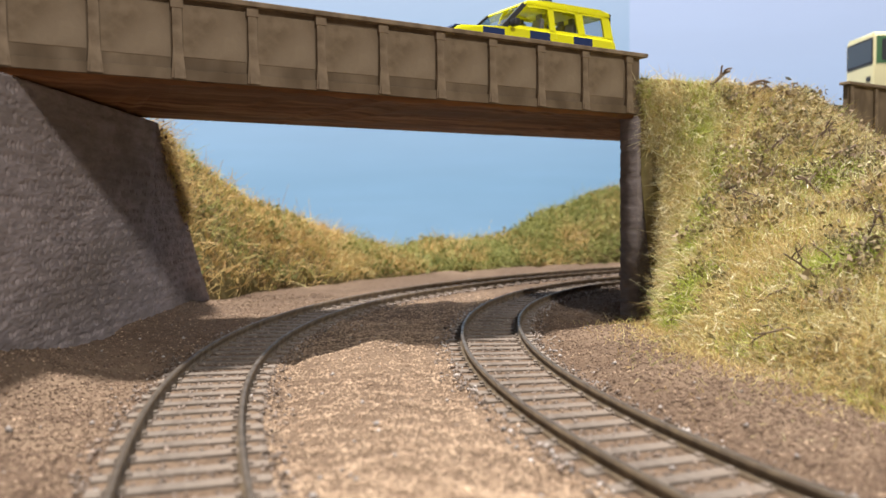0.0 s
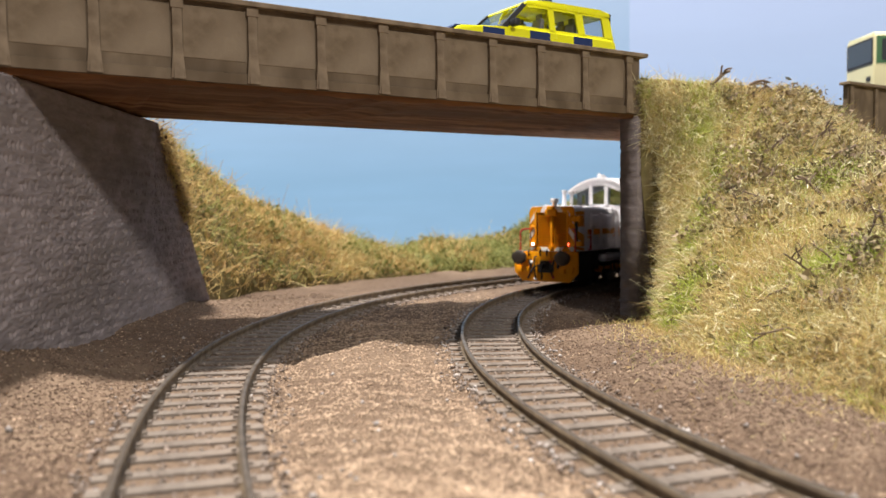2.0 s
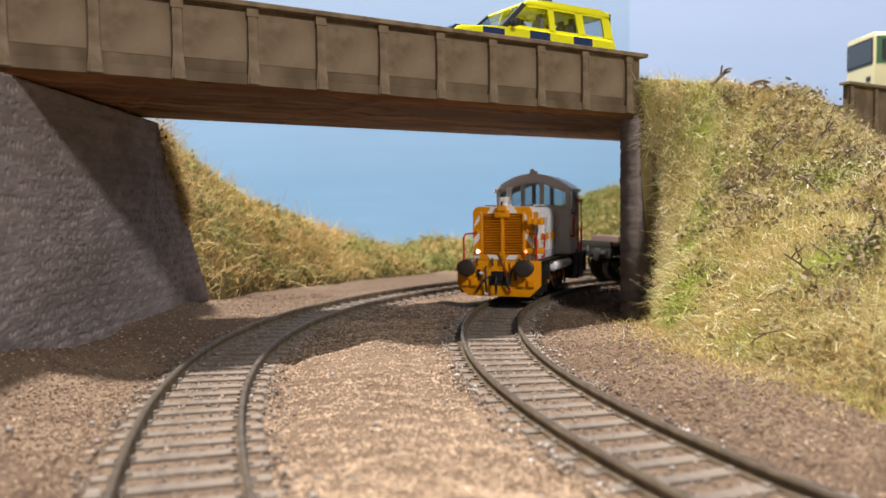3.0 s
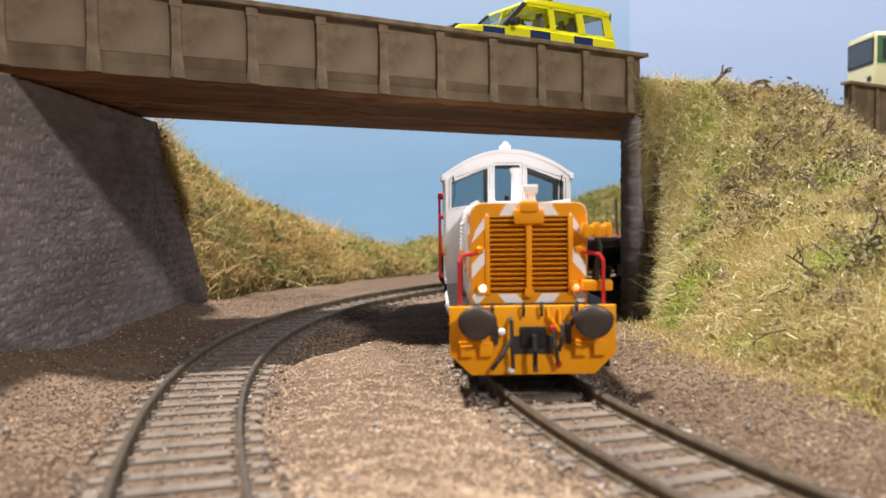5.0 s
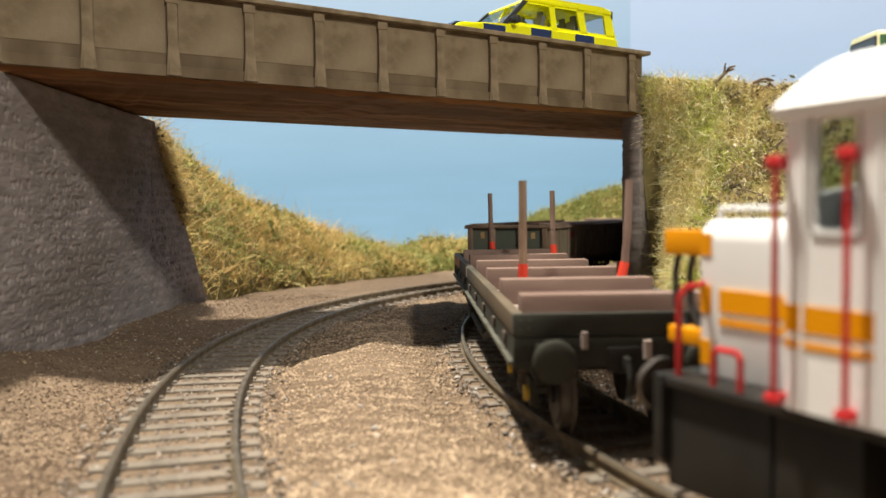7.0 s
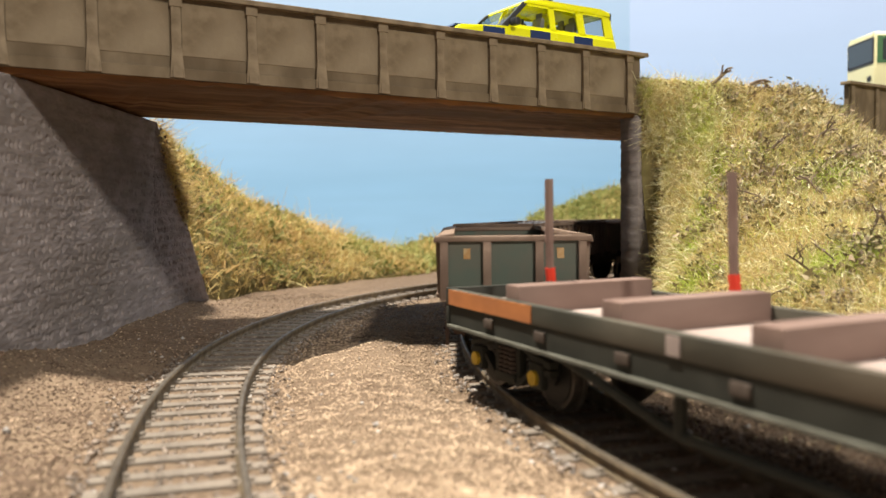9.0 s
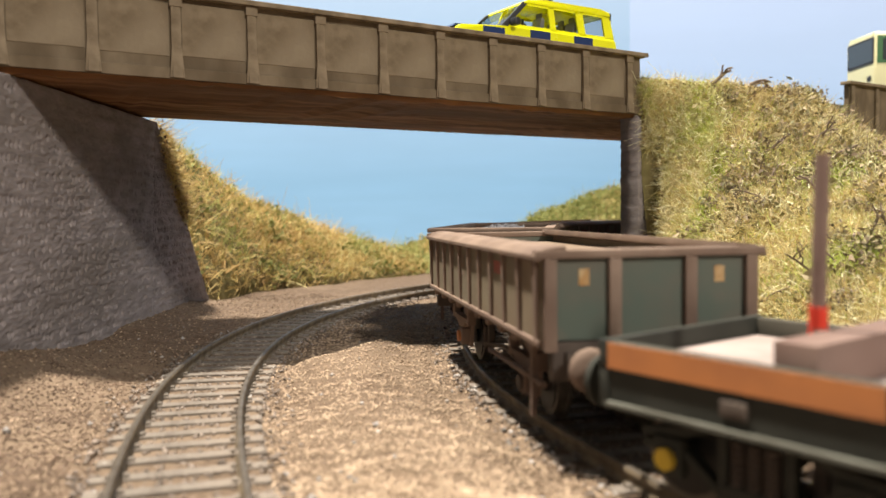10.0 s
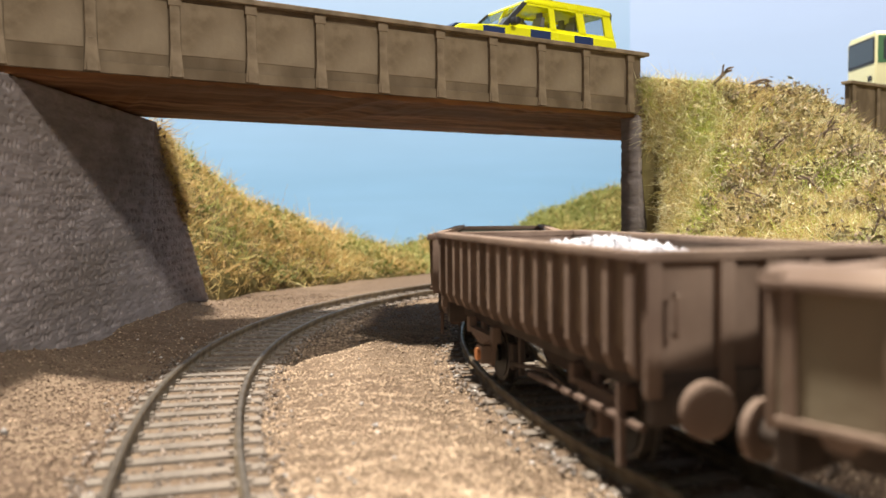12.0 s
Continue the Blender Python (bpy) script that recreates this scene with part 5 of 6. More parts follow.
def fit_vehicle(thing, levels=None, lengths=None):
    """Brings a vehicle to the size of this train; levels: heights as drawn and as they stand, lengths likewise."""
    for ob in thing.children_recursive:
        ob.location = ob.location * TRAIN_SCALE
        if ob.type != "MESH":
            continue
        wheel_like = ob.name.startswith("wheel")
        if ob.data.users > 1:
            continue
        co = np.empty(len(ob.data.vertices) * 3, dtype=np.float32)
        ob.data.vertices.foreach_get("co", co)
        co = co.reshape(-1, 3)
        z = co[:, 2] * TRAIN_SCALE if levels is None or wheel_like else np.interp(co[:, 2] / MM, *levels) * MM
        x = co[:, 0] if lengths is None or wheel_like else np.interp(co[:, 0] / MM, *lengths) * MM
        co = np.stack([x * TRAIN_SCALE, co[:, 1] * TRAIN_SCALE, z], -1)
        ob.data.vertices.foreach_set("co", co.astype(np.float32).ravel())
        ob.data.update()


TRAIN_SCALE = 0.945
LOCO = build_loco()
fit_vehicle(LOCO, ([-5.0, 0.0, 13.2, 17.1, 37.6, 43.2, 50.2, 53.0], [-4.8, 0.0, 12.9, 15.5, 35.3, 42.4, 49.0, 51.8]),
            ([-54.0, -46.5, -28.8, -4.5, 60.0], [-48.4, -41.0, -24.6, -4.5, 60.0]))


# ---- wagons ----
def wheelset(parent, x, r=5.6):
    for y in (-7.1, 7.1):
        wheel(parent, x, r, y)


def build_flat():
    t = empty("bolster_wagon")
    tagged(t, "weathered bogie wagon with timber bolsters and upright stakes", "wagon")
    H = 87.2
    bm = nb()
    box(bm, -H, H, -14.6, 14.6, 14.2, 17.2)
    part("deck", bm, DECK, t, "bleached grey-pink deck boards", 40)
    for s in (-1, 1):
        bm = nb()
        box(bm, -H, H, s * 16.0 - 0.9, s * 16.0 + 0.9, 16.2, 19.6, 0.2)
        plank = part("side_plank", bm, FLATSIDE, t, "worn dark green and brown side timber", 40)
        bm = nb()
        box(bm, -H, -H + 32.5, s * 16.95 - 0.12, s * 16.95 + 0.12, 16.4, 19.5)
        part("fresh_patch", bm, FRESH, plank, "orange primed end of the side")
        for x in (-20.8,):
            bm = nb()
            box(bm, x, x + 2.6, s * 16.95 - 0.12, s * 16.95 + 0.12, 16.6, 19.2)
            part("pale_plate", bm, DECK, plank, "small pale data panel")
        bm = nb()
        box(bm, -H, H, s * 16.4 - 0.3, s * 16.4 + 0.3, 12.4, 16.3)
        beam = part("solebar", bm, DARKGREEN, t, "dark green steel side beam", 40)
        bm = nb()
        box(bm, -H, H, s * 16.7 - 0.9, s * 16.7 + 0.9, 11.7, 12.38, 0.12)
        part("lower_flange", bm, FLANGE, beam, "grey-green lower edge, coloured as if lit", 40)
        for x in (-70, -52, -30, -8, 14, 36, 58, 76):
            bm = nb()
            box(bm, x - 1.6, x + 1.6, s * 16.95 - 0.25, s * 16.95 + 0.25, 13.6, 15.4, 0.2)
            part("stake_pocket", bm, UNDER, beam, "small grimy stake pocket", 40)
        bm = nb()
        pipe(bm, [(-50, s * 15.2, 12.0), (-20, s * 15.2, 5.6), (20, s * 15.2, 5.6), (50, s * 15.2, 12.0)], 0.8, 8)
        for x in (-20, 20):
            rod(bm, (x, s * 15.2, 5.2), (x, s * 15.2, 12.4), 0.9, 8)
        part("truss_rod", bm, DARKGREEN, t, "", 40)
    for d in (-1, 1):
        bm = nb()
        a, b = d * H, d * (H + 1.4)
        box(bm, min(a, b), max(a, b), -17.0, 17.0, 16.3, 19.8, 0.2)
        box(bm, min(a, b), max(a, b) + 0.0, -17.0, 17.0, 11.4, 16.1, 0.2)
        for y in (-16, -14.6, -8.0, -6.8, -5.0, 5.0, 6.8, 8.0, 14.6, 16):
            for z in (12.6, 14.6, 17.4, 18.8):
                if abs(y) > 12 or z < 15:
                    dome(bm, (b, y, z), (0.3, 0.3, 0.3), 1)
        part("headstock", bm, DARKGREEN, t, "riveted dark green end beam", 40)
        buffer_pair(t, b, d, 13.2, DARKGREEN, DARKGREEN, 3.3)
        hook_and_hoses(t, b, d, 12.6)
        bm = nb()
        rod(bm, (b + d * 0.5, -6.2, 14.4), (b + d * 0.5, -6.2, 17.0), 0.55, 8)
        rod(bm, (b + d * 0.8, 3.4, 12.8), (b + d * 0.8, 3.4, 15.6), 0.7, 8)
        part("lamp_iron", bm, DECK, t, "small cream lamp iron", 40)
    for x in (80.8, 52.0, 23.0, -6.0, -35.2, -64.4):
        bm = nb()
        box(bm, x - 2.4, x + 2.4, -15.0, 15.0, 17.1, 22.1, 0.3)
        part("bolster", bm, BOLSTER, t, "heavy brown cross timber", 40)
    for x, y, lean, m in ((52.0, -10.0, (0.2, 0.0), PLANK), (52.0, 10.0, (-0.4, -1.9), BOLSTER), (-64.4, -4.6, (0.4, 0.9), BOLSTER), (-34.0, 11.6, (-0.2, 0.5), BOLSTER)):
        bm = nb()
        pts = [Vector((x - 3.2, y, 17.0)), Vector((x - 3.2 + lean[0], y - lean[1] * 0.7, 29.5)), Vector((x - 3.2 + lean[0] * 2, y - lean[1], 41.5))]
        for p, q in zip(pts, pts[1:]):
            rod(bm, p, q, 0.85, 8, 0.8)
        st = part("stake", bm, m, t, "weathered upright stake with red mark", 40)
        bm = nb()
        rod(bm, pts[0] + Vector((0, 0, 4.2)), pts[0].lerp(pts[1], 0.62), 1.0, 8)
        part("red_mark", bm, STAKE_RED, st, "red painted band", 40)
    for bx in (70.0, -70.0):
        for x in (bx - 11, bx + 11):
            wheelset(t, x, 5.9)
        for s in (-1, 1):
            bm = nb()
            y = s * 12.2
            # diamond frame: arched top bar, dropped bottom bar, pedestals and a spring nest
            for pts, w in (([(-15, 8.6), (-9, 9.4), (-4, 11.4), (4, 11.4), (9, 9.4), (15, 8.6)], 0.55), ([(-15, 7.2), (-9, 7.0), (-4, 3.4), (4, 3.4), (9, 7.0), (15, 7.2)], 0.5)):
                for (xa, za), (xb, zb) in zip(pts, pts[1:]):
                    prism(bm, [(bx + xa, za - w), (bx + xb, zb - w), (bx + xb, zb + w), (bx + xa, za + w)], "y", y - 0.9, y + 0.9)
            for x in (bx - 4, bx + 4):
                box(bm, x - 0.6, x + 0.6, y - 0.8, y + 0.8, 3.4, 11.4, 0.15)
            box(bm, bx - 3.6, bx + 3.6, y - 1.5, y + 1.5, 3.6, 5.0, 0.25)
            side = part("bogie_frame", bm, DARKGREEN, t, "dark green diamond bogie side", 40)
            for k in (-2.0, 0.0, 2.0):
                bm = nb()
                for c in range(6):
                    rod(bm, (bx + k, y + s * 0.5, 5.1 + c * 0.85), (bx + k, y + s * 0.5, 5.6 + c * 0.85), 0.95, 10)
                part("coil_spring", bm, UNDER, side, "", 40)
            for x in (bx - 11, bx + 11):
                bm = nb()
                box(bm, x - 2.1, x + 2.1, min(y, y + s * 1.5), max(y, y + s * 1.5), 4.0, 8.6, 0.4)
                case = part("axle_box", bm, DARKGREEN, side, "grimy axle box", 40)
                bm = nb()
                rod(bm, (x, y + s * 1.4, 6.0), (x, y + s * 2.2, 6.0), 1.35, 14)
                part("axle_cap", bm, YELLOW_BOX, case, "faded yellow axle cover", 40)
            bm = nb()
            for x in (bx - 5.6, bx + 5.6):
                box(bm, x - 0.8, x + 0.8, s * 8.6 - 1.4, s * 8.6 + 1.4, 3.6, 9.4, 0.3)
            part("brake_block", bm, UNDER, t, "", 40)
        bm = nb()
        box(bm, bx - 4, bx + 4, -12, 12, 8.0, 14.2, 0.3)
        part("bogie_bolster", bm, UNDER, t)
    return t


def running_gear(t, wb, mat):
    """Four wheels with axle boxes, leaf springs, brake gear and the underframe."""
    for x in (-wb / 2, wb / 2):
        wheelset(t, x, 5.8)
        for s in (-1, 1):
            bm = nb()
            y = s * 11.6
            prism(bm, [(x - 5.2, 12.4), (x - 2.2, 3.6), (x + 2.2, 3.6), (x + 5.2, 12.4), (x + 3.2, 12.4), (x + 1.4, 8.0), (x - 1.4, 8.0), (x - 3.2, 12.4)], "y", y - 0.35, y + 0.35)
            box(bm, x - 2.0, x + 2.0, min(y, y + s * 2.4), max(y, y + s * 2.4), 4.0, 7.8, 0.5)
            for k, hw in enumerate((8.6, 7.0, 5.4, 3.8, 2.4)):
                box(bm, x - hw, x + hw, y + s * 1.4 - 0.8, y + s * 1.4 + 0.8, 10.2 - k * 0.5, 10.6 - k * 0.5)
            for k in (-8.2, 8.2):
                box(bm, x + k - 0.9, x + k + 0.9, y + s * 1.4 - 0.9, y + s * 1.4 + 0.9, 9.4, 12.6, 0.2)
            part("axle_guard", bm, mat, t, "grimy axle guard with leaf spring", 40)
            bm = nb()
            rod(bm, (x, y + s * 2.3, 5.9), (x, y + s * 3.0, 5.9), 1.35, 14)
            part("axle_cap", bm, FRESH if x < 0 else UNDER, t, "round axle bearing cap", 40)
    bm = nb()
    box(bm, -45, 45, -9, 9, 10.6, 15.6)
    for s in (-1, 1):
        box(bm, -45.5, 45.5, s * 11.4 - 0.6, s * 11.4 + 0.6, 12.0, 16.4, 0.15)
        for x in (-14, 14):
            box(bm, x - 0.6, x + 0.6, s * 9.5 - 0.5, s * 9.5 + 0.5, 3.8, 12.0)
        for x in (-20, 20):
            box(bm, x - 1.2, x + 1.2, s * 8.4 - 1.2, s * 8.4 + 1.2, 3.8, 9.0, 0.3)
        pipe(bm, [(-20, s * 9.6, 5.0), (0, s * 9.8, 7.4), (20, s * 9.6, 5.0)], 0.5, 6)
    rod(bm, (-10, -4, 9.0), (8, -4, 9.0), 2.6, 14)
    part("underframe", bm, UNDER, t, "grimy brown underframe and brake rigging", 40)
    bm = nb()
    pipe(bm, [(0, -13.0, 7.0), (22, -14.6, 8.4), (34, -15.2, 9.0), (44, -15.4, 9.2)], 0.55, 6)
    box(bm, 38, 39.2, -15.9, -15.1, 3.2, 13.6)
    part("brake_lever", bm, mat, t, "long brake lever", 40)


def build_spoil_wagon():
    """Low-sided open wagon: ribbed dusty green sides under a brown rim."""
    t = empty("open_wagon")
    tagged(t, "dusty green open ballast wagon with brown ribs and rim", "wagon")
    L, W, Z0, Z1 = 47.6, 16.6, 16.6, 28.6
    for s in (-1, 1):
        bm = nb()
        box(bm, -L, L, s * W - 0.5, s * W + 0.5, Z0, Z1)
        side = part("side", bm, OLIVE, t, "dusty olive-green side sheet", 40)
        for i in range(11):
            x = -L + 1.2 + i * (2 * L - 2.4) / 10
            bm = nb()
            prism(bm, [(s * W, Z0 - 0.9), (s * (W + 0.9), Z0 - 0.3), (s * (W + 1.25), Z1 - 0.3), (s * W, Z1 - 0.1)], "x", x - 0.7, x + 0.7)
            part("rib", bm, RUST, side)
        bm = nb()
        box(bm, -L, L, s * (W + 0.3) - 0.9, s * (W + 0.3) + 0.9, Z0 - 0.9, Z0, 0.15)
        for x in [-L + 1.2 + (2 * L - 2.4) / 20 * (2 * k + 1) for k in range(10)]:
            prism(bm, [(x - 2.2, Z0 - 0.8), (x + 2.2, Z0 - 0.8), (x + 1.2, Z0 - 2.2), (x - 1.2, Z0 - 2.2)], "y", s * W - 0.5, s * W + 0.5)
        part("bottom_rail", bm, RUST, side, "", 40)
        bm = nb()
        box(bm, 20.4, 25.6, s * (W + 0.5) - 0.1, s * (W + 0.5) + 0.1, 24.6, 26.8)
        part("red_panel", bm, material("faded_red_panel", (0.33, 0.075, 0.058), (0.24, 0.085, 0.065), 0.8, scale=300), side, "faded red lettering panel")
        bm = nb()
        for k in range(3):
            box(bm, -11.6, -6.2, s * (W + 0.5) - 0.08, s * (W + 0.5) + 0.08, 25.6 - k * 1.8, 26.4 - k * 1.8)
        part("faded_bars", bm, RUST, side, "rust-faded lettering bars")
        bm = nb()
        prism(bm, [(s * (W - 3.0), Z1 + 0.6), (s * (W + 1.7), Z1 - 0.3), (s * (W + 1.7), Z1 + 0.5), (s * (W + 0.2), Z1 + 1.5), (s * (W - 3.0), Z1 + 1.9)], "x", -L - 1.4, L + 1.4, 0.12)
        part("rim", bm, RUST, t, "brown capping rim", 40)
    for d in (-1, 1):
        bm = nb()
        box(bm, d * L - 0.5, d * L + 0.5, -W + 0.5, W - 0.5, Z0, Z1)
        end = part("end", bm, TEAL, t, "faded green end sheet", 40)
        bm = nb()
        box(bm, min(d * L - 0.9, d * L + d * 1.6), max(d * L - d * 0.9, d * L + d * 1.6), -W - 1.5, W + 1.5, Z1 + 0.02, Z1 + 1.3, 0.3)
        part("end_rim", bm, RUST, end, "brown capping rim", 40)
        for y in (-15.9, -6.0, 6.0, 15.9):
            bm = nb()
            a, b = d * (L + 0.4), d * (L + 1.5)
            box(bm, min(a, b), max(a, b), y - 0.95, y + 0.95, Z0 - 1.6, Z1, 0.15)
            part("end_post", bm, RUST, end, "", 40)
        bm = nb()
        for y in (-10.6, 10.9):
            a, b = d * (L + 0.45), d * (L + 0.62)
            box(bm, min(a, b), max(a, b), y - 0.8, y + 0.8, 24.6, 27.0)
        part("orange_label", bm, material("buff_label", (0.45, 0.33, 0.18), (0.36, 0.2, 0.08), 0.8, scale=600), end, "small buff label plates")
        bm = nb()
        a, b = d * (L - 1.0), d * (L + 1.2)
        box(bm, min(a, b), max(a, b), -15.6, 15.6, 10.6, 16.4, 0.2)
        part("headstock", bm, UNDER, t, "grimy end beam", 40)
        buffer_pair(t, b, d, 13.0, RUST, UNDER, 3.2)
        hook_and_hoses(t, b, d, 12.0, UNDER)
    # height made up: raised nearly to the rim to keep the inside bright
    bm = nb()
    box(bm, -L + 0.55, L - 0.55, -W + 0.55, W - 0.55, Z0, Z1 - 1.4)
    part("floor", bm, DUSTY, t, "dusty brown floor raised so that it catches light")
    running_gear(t, 53, RUST)
    return t


def build_ballast_wagon():
    """Brown wagon of close ribs, tapering at the foot, heaped with pale stone."""
    t = empty("loaded_ballast_wagon")
    tagged(t, "rust-brown ribbed ballast wagon heaped with pale grey stone", "wagon")
    L, W, Z0, Z1 = 46.0, 16.3, 16.6, 29.5
    for s in (-1, 1):
        bm = nb()
        prism(bm, [(s * (W - 3.4), Z0 - 1.6), (s * (W - 2.6), Z0 - 1.6), (s * (W + 0.4), Z0 + 2.4), (s * (W + 0.4), Z1), (s * (W - 0.6), Z1), (s * (W - 0.6), Z0 + 2.4)], "x", -L, L)
        side = part("side", bm, DUSTY, t, "dust-brown side sheet", 40)
        for i in range(16):
            x = -L + 1.2 + i * (2 * L - 2.4) / 15
            bm = nb()
            prism(bm, [(s * (W - 2.8), Z0 - 1.8), (s * (W + 0.6), Z0 - 1.0), (s * (W + 1.5), Z0 + 1.0), (s * (W + 1.5), Z1 - 0.2), (s * W, Z1 - 0.1)], "x", x - 0.75, x + 0.75)
            part("rib", bm, RUST, side)
        bm = nb()
        box(bm, -L - 1, L + 1, s * (W + 0.4) - 1.5, s * (W + 0.4) + 1.5, Z1, Z1 + 1.3, 0.35)
        part("rim", bm, RUST, t, "brown capping rim", 40)
    for d in (-1, 1):
        bm = nb()
        box(bm, d * L - 0.5, d * L + 0.5, -W - 0.2, W + 0.2, Z0 - 0.6, Z1)
        end = part("end", bm, RUST, t, "grimy brown end sheet", 40)
        for y in (-15.8, -6.2, 0.0, 6.2, 15.8):
            bm = nb()
            a, b = d * (L + 0.4), d * (L + 1.7)
            box(bm, min(a, b), max(a, b), y - 1.0, y + 1.0, Z0 - 3.0, Z1, 0.2)
            part("end_post", bm, RUST, end, "", 40)
        bm = nb()
        a, b = d * (L - 0.9), d * (L + 2.0)
        box(bm, min(a, b), max(a, b), -W - 1.8, W + 1.8, Z1 + 0.02, Z1 + 1.28, 0.35)
        part("end_rim", bm, RUST, end, "brown capping rim", 40)
        bm = nb()
        pipe(bm, [(d * (L + 1.7), -13.4, 21.0), (d * (L + 2.6), -13.4, 21.0), (d * (L + 2.6), -13.4, 25.6), (d * (L + 1.7), -13.4, 25.6)], 0.35, 6)
        part("grab_handle", bm, RUST, end, "", 40)
        bm = nb()
        a, b = d * (L - 1.0), d * (L + 1.2)
        box(bm, min(a, b), max(a, b), -15.6, 15.6, 10.2, 16.4, 0.2)
        part("headstock", bm, UNDER, t, "grimy end beam", 40)
        buffer_pair(t, b, d, 13.0, RUST, UNDER, 3.4)
        hook_and_hoses(t, b, d, 12.0, UNDER)
    bm = nb()
    box(bm, -L, L, -W + 2, W - 2, Z0, Z0 + 0.8)
    part("floor", bm, RUST, t)
    rng = np.random.default_rng(21)
    n = 2600
    x, y = rng.uniform(-41, 41, n), rng.uniform(-13.5, 13.5, n)
    heap = 25.6 + 4.5 * np.exp(-((x - 3) / 26) ** 2) * np.clip(1 - (y / 14.5) ** 2, 0, 1) + 0.4 * lump(x, y, 5, 1.0)
    bed = pebbles("stone_load", x, y, heap, np.abs(rng.normal(0.75, 0.25, n)) + 0.35, LOAD, "pale grey ballast stones", "", rng, t)
    bm = nb()
    vs = [[bm.verts.new((-45 + 90 * i / 24, -15 + 30 * j / 8, 25.2 + 4.2 * math.exp(-((-48 + 90 * i / 24) / 26) ** 2) * max(0, 1 - ((-15 + 30 * j / 8) / 14.5) ** 2)))
           for j in range(9)] for i in range(25)]
    for i in range(24):
        for j in range(8):
            bm.faces.new((vs[i][j], vs[i + 1][j], vs[i + 1][j + 1], vs[i][j + 1]))
    part("stone_bed", bm, LOAD, t, "", 60)
    running_gear(t, 55, RUST)
    return t


FLAT = build_flat()
OPEN_A = build_spoil_wagon()
LOADED = build_ballast_wagon()
for wagon in (FLAT, OPEN_A, LOADED):
    fit_vehicle(wagon)
    tagged(wagon, group="wagons of the train")
OPEN_B = copy_thing(OPEN_A, Matrix())


